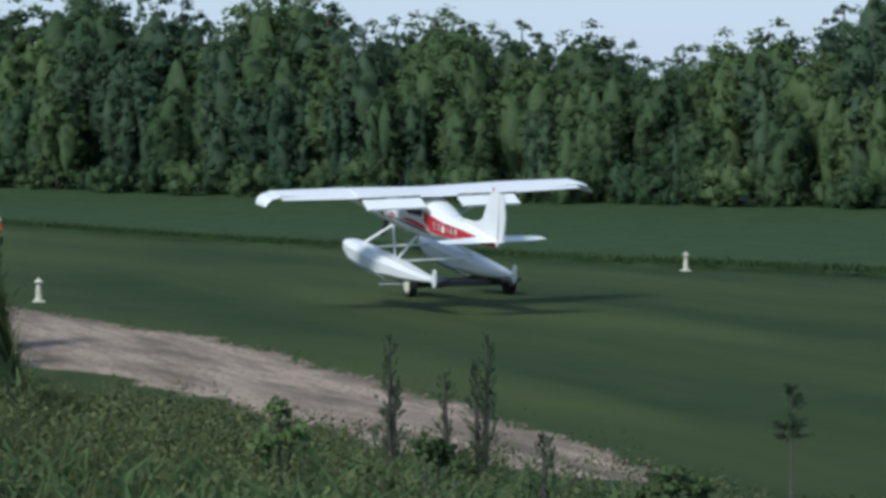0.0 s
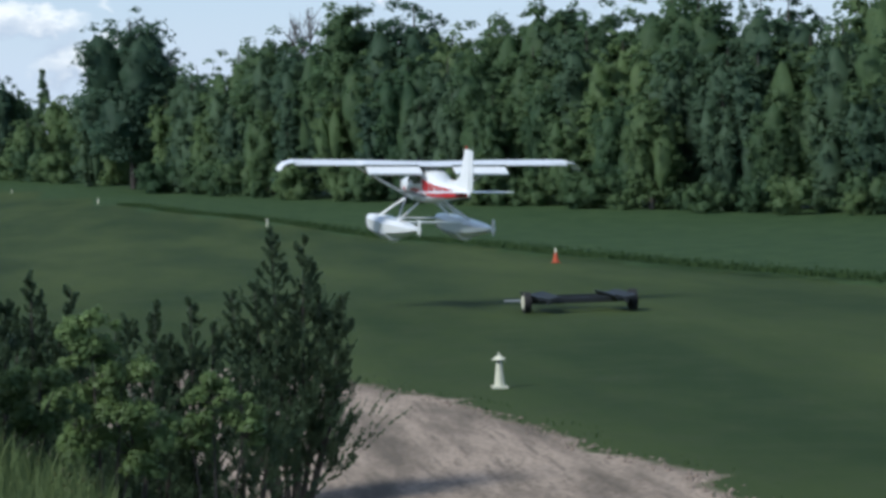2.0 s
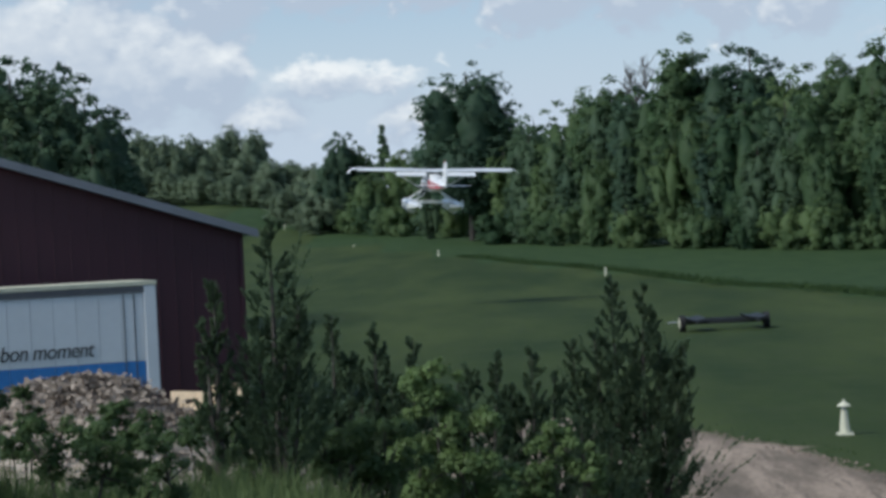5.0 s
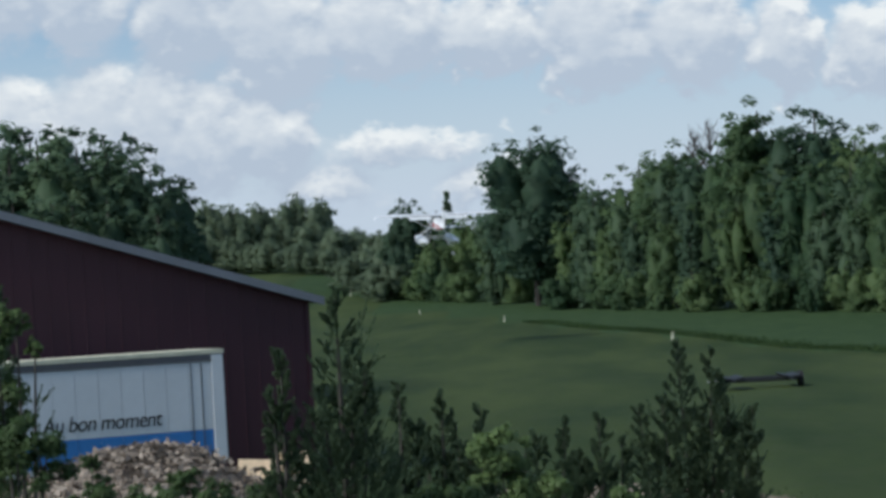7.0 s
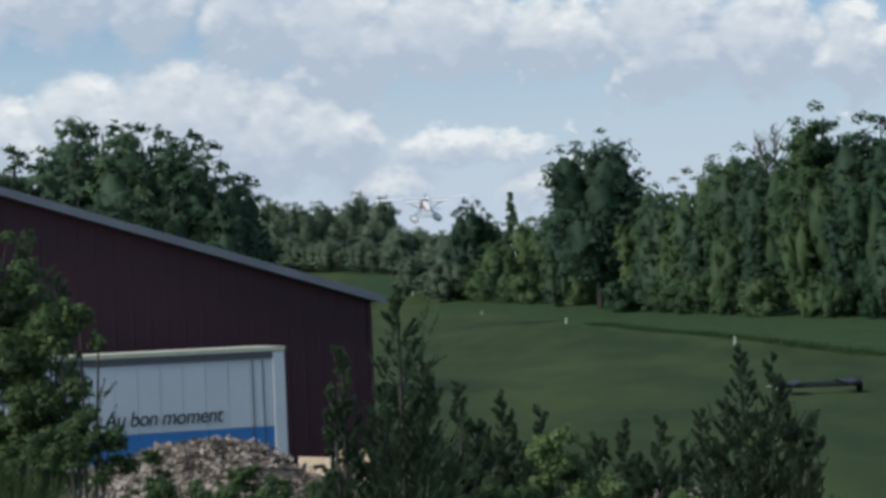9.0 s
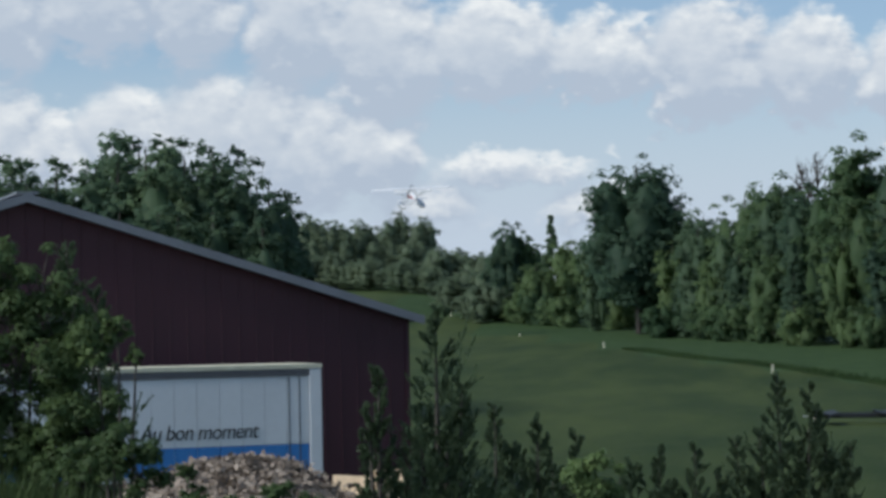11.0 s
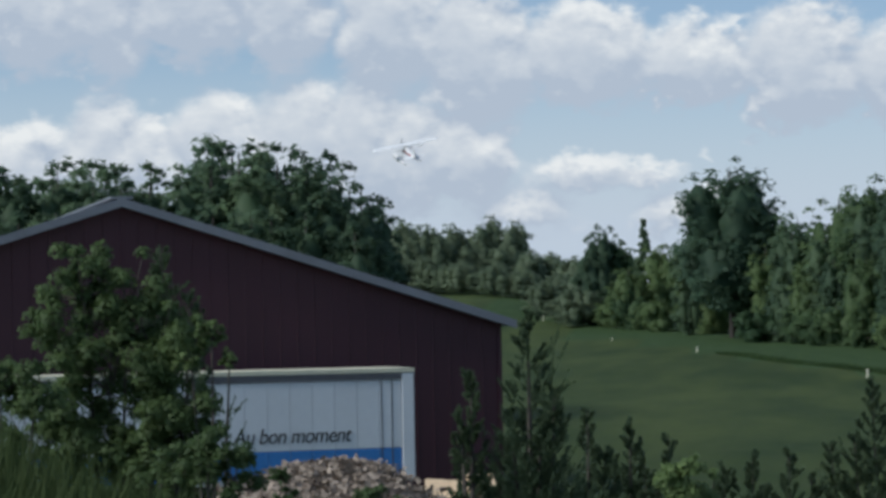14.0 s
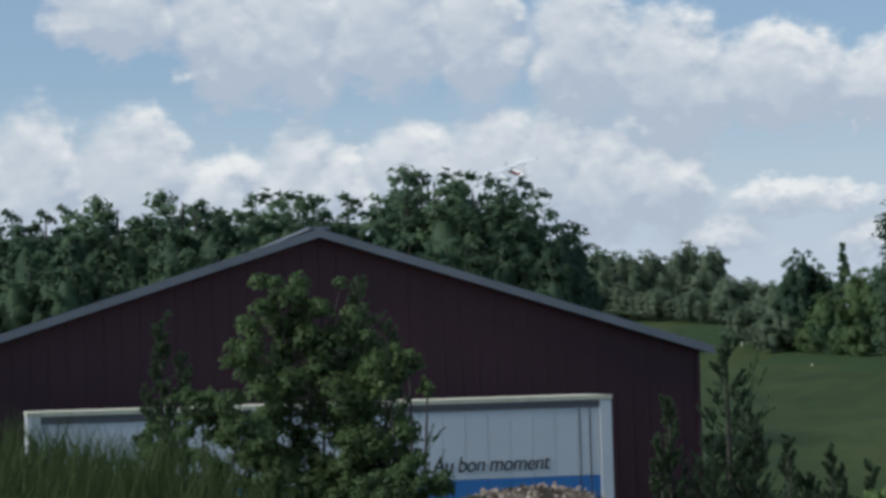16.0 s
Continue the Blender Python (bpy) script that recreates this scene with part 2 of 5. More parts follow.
def boxed(name, dims, mat, parent=None, label="", bevel=0.0):
    return part(name, box(bmesh.new(), *dims, bevel=bevel), mat, parent, label)


def rod(bm, a, b, r0, r1=None, seg=8):
    """A tapered round bar from a to b."""
    a, b = Vector(a), Vector(b)
    r1 = r0 if r1 is None else r1
    m = Matrix.Translation((a + b) / 2) @ (b - a).to_track_quat("Z", "Y").to_matrix().to_4x4()
    bmesh.ops.create_cone(bm, cap_ends=True, segments=seg, radius1=r0, radius2=r1, depth=(b - a).length, matrix=m)
    return bm


def loft(bm, rings, close=True):
    """Skins closed rings of equal length."""
    vs = [[bm.verts.new(p) for p in ring] for ring in rings]
    n = len(vs[0])
    for r0, r1 in zip(vs, vs[1:]):
        for i in range(n):
            bm.faces.new((r0[i], r0[(i + 1) % n], r1[(i + 1) % n], r1[i]))
    if close:
        bm.faces.new(vs[0][::-1])
        bm.faces.new(vs[-1])
    return bm


def empty(name, m, label, category, group="", kind=""):
    ob = new(name)
    ob.matrix_basis = m
    return tagged(ob, label, category, group, kind)


# ---- ground ----
ZY = [-500, 20, 110, 170, 200, 240, 312, 340, 420, 600, 5000]
ZV = [0, 0, 0, 0.1, 0.9, 1.6, 2.6, 4.5, 9, 12, 12]


def smooth01(t):
    t = np.clip(t, 0, 1)
    return t * t * (3 - 2 * t)


def bank_side(x, y):
    """Metres inside the crest of the bank."""
    return -0.92 * (np.asarray(x) + 5.1) - 0.392 * (np.asarray(y) + 2.6)


def ground_z(x, y):
    """Height of the bare ground: the bank by the eye, the flat strip, the rise beyond it."""
    x, y = np.asarray(x, float), np.asarray(y, float)
    base = sum(np.interp(y + d, ZY, ZV) for d in (-12, -6, 0, 6, 12)) / 5
    flat = 2.3 * np.clip(1 + np.minimum(bank_side(x, y), 0) / 15, 0, 1)
    rise = np.interp(x, [-12, -5.8, -4.8, -4.0, -3.5, -3.1, -2.8, -2.5, -2.2], [4.4, 4.3, 4.1, 3.75, 3.5, 3.2, 2.9, 1.4, 0]) * smooth01((y - 3) / 6) * (1 - smooth01((y - 13) / 11))
    knoll = (1.85 * smooth01((0.1 - x) / 1.2) + 0.55 * smooth01((-x - 1.0) / 1.6)) * smooth01((y - 15) / 4) * (1 - smooth01((y - 22) / 7)) * smooth01((x + 9) / 3)
    bank = np.maximum(np.maximum(flat, rise), knoll) * (1 - smooth01((np.hypot(x, y + 10) - 60) / 60))
    base = base + 3.2 * smooth01((-x - 26) / 26) * smooth01((y - 305) / 85) * (1 - smooth01((y - 700) / 900))
    bumps = 0.05 * np.sin(x * 0.21 + 1.3) * np.sin(y * 0.17) + 0.12 * np.sin(x * 0.035 + 2) * np.sin(y * 0.027 + 0.5)
    return np.where(bank > base, bank, base) + bumps * (1 - smooth01((np.hypot(x, y) - 300) / 300))


EDGE_Y = [20, 76.8, 85.6, 100.8, 137.5, 182.5, 218, 282, 318, 345, 420]
EDGE_X = [52, 29.4, 26.5, 23.2, 17.5, 9.2, -1.5, -17.0, -27.1, -40, -60]


def rough_dist(x, y):
    """Metres into the unmown meadow beyond the strip's edge (negative on the mown side)."""
    return (np.asarray(x) - np.interp(y, EDGE_Y, EDGE_X) + 0.5 * np.sin(np.asarray(y) * 0.31) + 0.3 * np.sin(np.asarray(y) * 0.83)) * 0.95


def graded(lo, hi, fine_lo, fine_hi, step, coarse):
    v = list(np.arange(fine_lo, fine_hi + 1e-6, step))
    s, p = step, fine_hi
    while p < hi:
        s = min(s * 1.25, coarse)
        p += s
        v.append(p)
    s, p = step, fine_lo
    while p > lo:
        s = min(s * 1.25, coarse)
        p -= s
        v.insert(0, p)
    return np.array(v)


gx, gy = graded(-2500, 2500, -60, 75, 0.9, 150), graded(-600, 4000, -30, 130, 0.9, 150)
GX, GY = np.meshgrid(gx, gy)
GZ = ground_z(GX, GY) + 0.28 * smooth01(rough_dist(GX, GY) / 1.2) * (GY < 430)
nx, ny = len(gx), len(gy)
idx = np.arange(nx * ny).reshape(ny, nx)
quads = np.stack([idx[:-1, :-1], idx[:-1, 1:], idx[1:, 1:], idx[1:, :-1]], -1).reshape(-1, 4)
ROAD_Y = [8.7, 13, 19, 24.6, 30, 35, 39.7, 44.7, 48.5, 52.3, 57]
ROAD_FAR = [7.5, 7.7, 8.0, 8.15, 8.15, 8.0, 6.85, 6.0, 5.2, 3.7, 1.5]
NEAR_Y = [8, 13.7, 19.3, 25.6, 31.8, 38, 45, 57]
ROAD_NEAR = [4.8, 4.35, 4.2, 3.6, 2.0, 0.0, -2.0, -3.0]


def road_in(x, y):
    """Metres inside the worn dirt track."""
    wob = 0.25 * np.sin(y * 1.1) + 0.15 * np.sin(y * 2.7 + x)
    return np.minimum(np.interp(y, ROAD_Y, ROAD_FAR) + wob - x, x - np.interp(y, NEAR_Y, ROAD_NEAR) + wob)


def ground_material():
    m = bpy.data.materials.new("airfield_ground")
    m.use_nodes = True
    t = m.node_tree
    b = t.nodes["Principled BSDF"]
    b.inputs["Roughness"].default_value, b.inputs["Specular IOR Level"].default_value = 0.9, 0.15
    tc = t.nodes.new("ShaderNodeTexCoord")

    def tex(scale, detail, stretch=(1, 1, 1)):
        mp = t.nodes.new("ShaderNodeMapping")
        mp.inputs["Scale"].default_value = stretch
        mp.inputs["Rotation"].default_value = (0, 0, radians(12))
        n = t.nodes.new("ShaderNodeTexNoise")
        n.inputs["Scale"].default_value, n.inputs["Detail"].default_value, n.inputs["Roughness"].default_value = scale, detail, 0.6
        t.links.new(tc.outputs["Object"], mp.inputs["Vector"])
        t.links.new(mp.outputs[0], n.inputs["Vector"])
        return n.outputs["Fac"]

    def mixc(fac, a, b2, lo=0.35, hi=0.65):
        r, x = t.nodes.new("ShaderNodeMapRange"), t.nodes.new("ShaderNodeMix")
        x.data_type = "RGBA"
        r.inputs["From Min"].default_value, r.inputs["From Max"].default_value = lo, hi
        t.links.new(fac, r.inputs["Value"])
        t.links.new(r.outputs[0], x.inputs["Factor"])
        for key, v in (("A", a), ("B", b2)):
            if isinstance(v, tuple):
                x.inputs[key].default_value = (*v, 1)
            else:
                t.links.new(v, x.inputs[key])
        return x.outputs["Result"]

    big, mid, grain = tex(0.07, 6, (1.8, 0.35, 1)), tex(0.6, 5), tex(9, 6)
    grass = mixc(big, (0.023, 0.042, 0.011), (0.056, 0.077, 0.021), 0.39, 0.62)
    grass = mixc(mid, grass, mixc(grain, (0.027, 0.046, 0.015), (0.062, 0.073, 0.03)), 0.45, 0.85)
    meadow = mixc(mid, (0.025, 0.05, 0.016), (0.046, 0.076, 0.025))
    dirt = mixc(tex(0.35, 6, (2.6, 0.5, 1)), (0.15, 0.12, 0.09), (0.4, 0.31, 0.235), 0.36, 0.58)
    dirt = mixc(tex(1.6, 6, (3.4, 0.3, 1)), dirt, (0.19, 0.15, 0.115), 0.54, 0.68)
    dirt = mixc(grain, dirt, (0.1, 0.082, 0.058), 0.45, 0.75)
    at = t.nodes.new("ShaderNodeAttribute")
    at.attribute_name = "cover"
    sp = t.nodes.new("ShaderNodeSeparateColor")
    t.links.new(at.outputs["Color"], sp.inputs[0])

    def ragged(out, amount):
        q = t.nodes.new("ShaderNodeMath")
        q.operation = "MULTIPLY_ADD"
        t.links.new(mid, q.inputs[0])
        q.inputs[1].default_value = amount
        t.links.new(out, q.inputs[2])
        return q.outputs[0]

    col = mixc(ragged(sp.outputs[0], 0.3), grass, meadow, 0.6, 0.72)
    col = mixc(ragged(sp.outputs[1], 0.7), col, dirt, 0.78, 0.95)
    t.links.new(col, b.inputs["Base Color"])
    bu = t.nodes.new("ShaderNodeBump")
    bu.inputs["Strength"].default_value, bu.inputs["Distance"].default_value = 0.5, 0.05
    t.links.new(grain, bu.inputs["Height"])
    t.links.new(bu.outputs[0], b.inputs["Normal"])
    return m


M_GROUND = ground_material()
ground = mesh_object("ground", np.stack([GX, GY, GZ], -1).reshape(-1, 3).tolist(), quads.tolist(), M_GROUND, smooth=True)
tagged(ground, "mown green grass airstrip with unmown meadow and dirt track", "ground", kind="structure")
cover = ground.data.attributes.new("cover", "FLOAT_COLOR", "POINT")
soil = np.clip(0.5 + road_in(GX, GY) / 1.6, 0, 1) * (GY < 58) * (GY > 8)
cover.data.foreach_set("color", np.stack([np.clip(0.5 + rough_dist(GX, GY) / 2.0, 0, 1), soil, soil * 0, soil * 0 + 1], -1).reshape(-1).astype(np.float32))

# ---- trees ----


def leaf_clumps(rng, centres, radii, count, size, flat=0.5, longer=1.5, axes=None):
    """Small leaf clumps on the shells of rounded tufts, with normals that round the tuft."""
    k = rng.choice(len(centres), count, p=radii ** 2 / (radii ** 2).sum())
    d = rng.normal(size=(count, 3))
    d /= np.linalg.norm(d, axis=1, keepdims=True)
    d[:, 2] = np.where(d[:, 2] < -0.35, -d[:, 2], d[:, 2])
    p = centres[k] + d * (radii[k] * rng.uniform(0.35, 1.12, count))[:, None]
    nrm = d + rng.normal(size=(count, 3)) * 0.55 + np.array([0, 0, flat])
    nrm /= np.linalg.norm(nrm, axis=1, keepdims=True)
    u = np.cross(nrm, rng.normal(size=(count, 3)))
    u /= np.linalg.norm(u, axis=1, keepdims=True)
    w = np.cross(nrm, u)
    s = size * rng.uniform(0.6, 1.3, count)[:, None]
    # wound so that each face looks the way its tuft bulges; shaded softly by the tuft's roundness
    out = d * 0.9 + nrm * 0.22 + np.array([0, 0, 0.25])
    if axes is not None:
        # each upright plume of the crown rounds as a whole, its tufts less so
        round_ = (p - axes[k]) * np.array([1, 1, 0.35])
        round_ /= np.linalg.norm(round_, axis=1, keepdims=True) + 1e-6
        out = d * 0.32 + round_ * 0.75 + nrm * 0.15 + np.array([0, 0, 0.25])
    out /= np.linalg.norm(out, axis=1, keepdims=True)
    flip = np.where((np.cross(u, w) * out).sum(1) < 0, -1.0, 1.0)[:, None]
    w = w * flip
    v = np.stack([p - u * s * longer, p + u * s * longer - w * s * 0.6, p + w * s * longer], 1).reshape(-1, 3)
    return v, np.arange(count * 3).reshape(-1, 3), np.repeat(out, 3, 0)


def plume_body(rng, foot, top, wide, off, a):
    """The close inner foliage of one plume: a lumpy spindle under its loose leaves, with normals that round it."""
    n, m = 9, 7
    f = np.linspace(0.0, 1.0, m)[:, None]
    b = np.linspace(0, 2 * math.pi, n, endpoint=False)[None, :] + rng.uniform(-0.2, 0.2, (m, n))
    ring = wide * np.sqrt(np.clip(1 - ((f - 0.5) / 0.515) ** 2, 0.03, 1)) * rng.uniform(0.34, 0.66, (m, n))
    lean = off * (0.72 + 0.28 * f)
    z = foot + (top - foot) * (f * 0.78 + 0.08) + rng.uniform(-0.3, 0.3, (m, n)) * wide * 0.3
    p = np.stack([lean * math.cos(a) + ring * np.cos(b), lean * math.sin(a) + ring * np.sin(b), z], -1)
    nn = np.stack([np.cos(b), np.sin(b), 0.9 * (f - 0.3) + 0 * b], -1) + rng.normal(size=(m, n, 3)) * 0.12
    nn /= np.linalg.norm(nn, axis=-1, keepdims=True)
    idx = np.arange(m * n).reshape(m, n)
    nxt = np.roll(idx, -1, 1)
    q = np.stack([idx[:-1], nxt[:-1], nxt[1:], idx[1:]], -1).reshape(-1, 4)
    tris = np.concatenate([q[:, :3], q[:, [0, 2, 3]]])
    return p.reshape(-1, 3), tris, nn.reshape(-1, 3)


def make_tree(seed, height, spread, low, leaves, size, mat, plumes=7, per=34):
    """A broadleaved tree: tapered trunk, limbs, and a crown of upright plumes of leaf tufts with gaps."""
    rng = np.random.default_rng(seed)
    tree = empty("tree", Matrix(), "tall broadleaved tree with dense green summer foliage", "tree", "trees of the wood")
    bm = bmesh.new()
    rod(bm, (0, 0, -0.8), (0, 0, height * 0.5), height * 0.017, height * 0.011, 7)
    rod(bm, (0, 0, height * 0.5), (0, 0, height * 0.94), height * 0.011, height * 0.002, 6)
    cs, rs, ax, inner = [], [], [], []
    for i in range(plumes):
        a = 2.4 * i + rng.uniform(-0.5, 0.5)
        q = 0.0 if i == 0 else rng.uniform(0.5, 1.0)
        off, wide = spread * 0.58 * q, spread * rng.uniform(0.42, 0.58)
        top = height * (0.97 if i == 0 else rng.uniform(0.95, 1.02) - 0.13 * q if i % 2 else rng.uniform(0.45, 0.88))
        foot = height * low if i % 3 == 0 else max(height * low, top - height * rng.uniform(0.34, 0.6))
        if i:
            rod(bm, (0, 0, foot + (top - foot) * 0.15), (off * math.cos(a) * 0.9, off * math.sin(a) * 0.9, foot + (top - foot) * 0.6), height * 0.006, height * 0.002, 5)
        inner.append(plume_body(rng, foot, top, wide, off, a))
        for j in range(per):
            f = ((j + rng.uniform(0, 1)) / per) ** 0.88
            z = foot + (top - foot) * f
            lean = off * (0.72 + 0.28 * f)
            centre = np.array([lean * math.cos(a), lean * math.sin(a), z])
            ring = wide * math.sqrt(1 - ((f - 0.45) / 0.64) ** 2)
            b, r = rng.uniform(0, 6.283), ring * rng.uniform(0.45, 0.95)
            cs.append(centre + np.array([r * math.cos(b), r * math.sin(b), rng.uniform(-0.25, 0.05) * wide]))
            rs.append(wide * rng.uniform(0.22, 0.44) * (1.12 - 0.35 * f))
            ax.append(centre - np.array([0, 0, wide * 0.5]))
    part("trunk", bm, M_BARK, tree)
    v, f, nn = leaf_clumps(rng, np.array(cs), np.array(rs), leaves, size, 0.6, 1.0, np.array(ax))
    for bv, bf, bn in inner:
        f, v, nn = np.concatenate([f, bf + len(v)]), np.concatenate([v, bv]), np.concatenate([nn, bn[bf.reshape(-1)]])
    mesh_object("crown", v.tolist(), f.tolist(), mat, tree, normals=nn)
    return tree


def make_spruce(seed, height, spread, leaves, size, mat):
    """A narrow conifer with drooping tiers."""
    rng = np.random.default_rng(seed)
    tree = empty("conifer_tree", Matrix(), "narrow dark green conifer with a pointed top", "tree", "trees of the wood")
    bm = bmesh.new()
    rod(bm, (0, 0, -0.8), (0, 0, height * 0.98), height * 0.014, height * 0.002, 6)
    part("trunk", bm, M_BARK, tree)
    cs, rs = [], []
    for i in range(60):
        f = rng.uniform(0.02, 1) ** 0.8
        r = spread * (1 - f) * rng.uniform(0.5, 1.1)
        a = rng.uniform(0, 6.283)
        cs.append((r * math.cos(a), r * math.sin(a), height * (0.08 + 0.9 * f) - 0.15 * r))
        rs.append(spread * (0.16 + 0.16 * (1 - f)))
    v, f, nn = leaf_clumps(rng, np.array(cs), np.array(rs), leaves, size, 0.2, 1.2)
    mesh_object("crown", v.tolist(), f.tolist(), mat, tree, normals=nn)
    return tree



PROTOS = [make_tree(11, 16, 3.9, 0.03, 7800, 0.2, M_LEAF, 10, 24), make_tree(12, 16, 3.5, 0.02, 7400, 0.2, M_LEAF_DARK, 9, 24),
          make_tree(13, 16, 4.4, 0.06, 8400, 0.205, M_LEAF, 11, 24), make_tree(14, 16, 3.0, 0.03, 6800, 0.19, M_LEAF_DARK, 8, 24),
          make_tree(15, 16, 4.1, 0.0, 8000, 0.2, M_LEAF, 11, 24), make_spruce(16, 16, 2.6, 6500, 0.19, M_LEAF_DARK),
          make_tree(17, 16, 3.4, 0.06, 7200, 0.195, M_LEAF, 8, 24), make_tree(18, 5, 2.8, 0.0, 1900, 0.16, M_LEAF, 6, 14),
          make_tree(19, 16, 4.8, 0.0, 4600, 0.28, M_LEAF_HAZED, 9, 22), make_tree(20, 16, 5.0, 0.2, 11000, 0.2, M_LEAF_DARK, 15, 22)]
tagged(PROTOS[8], "rounded tree on the far rise, grey-green leaves paled with painted haze", "tree", "pale trees on the rise")
tagged(PROTOS[7], "rounded green shrub at the edge of the wood", "shrub", "shrubs at the edge of the wood")
tagged(PROTOS[9], "great round-crowned dark tree standing above the wood", "tree")
PROTOS[7].name = "shrub"
used = set()


def plant_copy(kind, x, y, height, turn, wide=1.0, label=""):
    """One tree of that height, standing on the ground; copies take the first one's scale out."""
    ob = PROTOS[kind]
    tall = 5.0 if kind == 7 else 16.0
    s = height / tall
    m = Matrix.Translation((x, y, float(ground_z(x, y)))) @ pose(0, 0, 0, 0, 0, turn)
    if kind not in used:
        used.add(kind)
        ob.matrix_basis = m @ Matrix.Diagonal((s * wide, s * wide, s, 1))
        made = ob
    else:
        k = ob.scale
        made = copy_thing(ob, m @ Matrix.Diagonal((s * wide / k[0], s * wide / k[1], s / k[2], 1)))
    if label:
        made["label"] = label
    return made


# the skyline of the wood: azimuth, elevation of the tree tops, both in degrees from the eye
SKY_A = [-0.2, 0.6, 1.2, 1.8, 2.7, 3.4, 4.0, 4.6, 5.7, 6.5, 8.2, 8.8, 9.7, 10.7, 12.1, 13.5, 15.6, 17.5, 18.5, 20.0, 21.9, 23.7, 25.9, 27, 28.3, 31.6, 33, 34, 35.4, 40, 46]
SKY_E = [2.62, 2.92, 3.12, 3.47, 3.62, 3.22, 3.92, 4.2, 4.02, 3.87, 3.72, 4.12, 4.07, 3.87, 4.32, 4.02, 3.8, 4.0, 4.1, 3.7, 3.55, 3.7, 3.45, 3.1, 3.05, 3.0, 3.7, 4.5, 4.9, 5.0, 5.2]
WALL_A = [-3.2, 0, 3, 6, 8.7, 13, 18.6, 21, 30, 40, 48]
WALL_D = [337, 281, 243, 222, 209, 189, 174, 166, 152, 140, 130]
rng = np.random.default_rng(5)
a = -0.3
while a < 39.5:
    D = float(np.interp(a, WALL_A, WALL_D))
    step = math.degrees(3.0 / D)
    for row, (back, frac) in enumerate(((2.0, 0.58), (6.5, 0.86), (12.0, 1.0))):
        az0 = radians(a + rng.uniform(-0.5, 0.5) * step)
        d = D + back + rng.uniform(-1.8, 1.8)
        x, y = d * math.sin(az0), d * math.cos(az0)
        el0 = float(np.interp(math.degrees(az0), SKY_A, SKY_E))
        h = (EYE + d * math.tan(radians(el0)) - float(ground_z(x, y))) * frac * float(np.interp(math.degrees(az0), [16, 19, 24, 28], [1.0, 1.07, 1.07, 0.98])) * rng.uniform(0.94, 1.09)
        kind = int(rng.choice([0, 1, 2, 3, 4, 5, 6], p=[0.2, 0.2, 0.14, 0.16, 0.16, 0.07, 0.07]))
        plant_copy(kind, x, y, h, rng.uniform(0, 360), rng.uniform(0.95, 1.25) + 0.08 * row)
    for k in range(2):
        az0, d = radians(a + rng.uniform(-0.5, 0.5) * step), D - rng.uniform(0.0, 5.0)
        plant_copy(7, d * math.sin(az0), d * math.cos(az0), rng.uniform(1.6, 5.2), rng.uniform(0, 360), rng.uniform(0.9, 1.5))
    a += step * 1.3

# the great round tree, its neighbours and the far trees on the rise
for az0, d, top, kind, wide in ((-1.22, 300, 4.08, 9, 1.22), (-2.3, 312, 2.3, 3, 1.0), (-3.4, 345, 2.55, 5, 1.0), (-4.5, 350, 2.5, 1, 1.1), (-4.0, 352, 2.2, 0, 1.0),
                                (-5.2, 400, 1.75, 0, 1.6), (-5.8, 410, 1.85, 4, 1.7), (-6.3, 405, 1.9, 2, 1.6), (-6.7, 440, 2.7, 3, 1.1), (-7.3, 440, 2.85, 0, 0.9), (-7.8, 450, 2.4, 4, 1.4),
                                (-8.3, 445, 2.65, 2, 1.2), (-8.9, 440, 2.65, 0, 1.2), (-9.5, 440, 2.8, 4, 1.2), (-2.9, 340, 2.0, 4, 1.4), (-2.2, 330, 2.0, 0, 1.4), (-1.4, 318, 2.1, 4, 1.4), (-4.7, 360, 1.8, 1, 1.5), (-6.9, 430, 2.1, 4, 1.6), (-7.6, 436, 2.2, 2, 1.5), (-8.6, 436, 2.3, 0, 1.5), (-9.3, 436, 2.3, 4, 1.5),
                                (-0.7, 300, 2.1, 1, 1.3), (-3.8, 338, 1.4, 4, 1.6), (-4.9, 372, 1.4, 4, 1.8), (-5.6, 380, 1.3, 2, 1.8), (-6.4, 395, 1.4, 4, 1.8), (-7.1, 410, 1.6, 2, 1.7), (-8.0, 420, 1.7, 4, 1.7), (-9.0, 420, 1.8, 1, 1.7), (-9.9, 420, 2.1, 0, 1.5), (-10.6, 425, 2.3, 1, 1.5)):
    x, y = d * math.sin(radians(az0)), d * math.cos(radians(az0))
    # from 370 m on, the paler leaf colour paints in the haze
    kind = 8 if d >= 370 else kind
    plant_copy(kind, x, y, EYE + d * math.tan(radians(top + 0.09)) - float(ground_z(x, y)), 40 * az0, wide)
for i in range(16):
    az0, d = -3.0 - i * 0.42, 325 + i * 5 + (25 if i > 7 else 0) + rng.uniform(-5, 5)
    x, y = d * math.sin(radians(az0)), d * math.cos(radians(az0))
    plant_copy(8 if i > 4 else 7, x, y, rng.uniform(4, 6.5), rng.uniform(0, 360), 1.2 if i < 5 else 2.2)

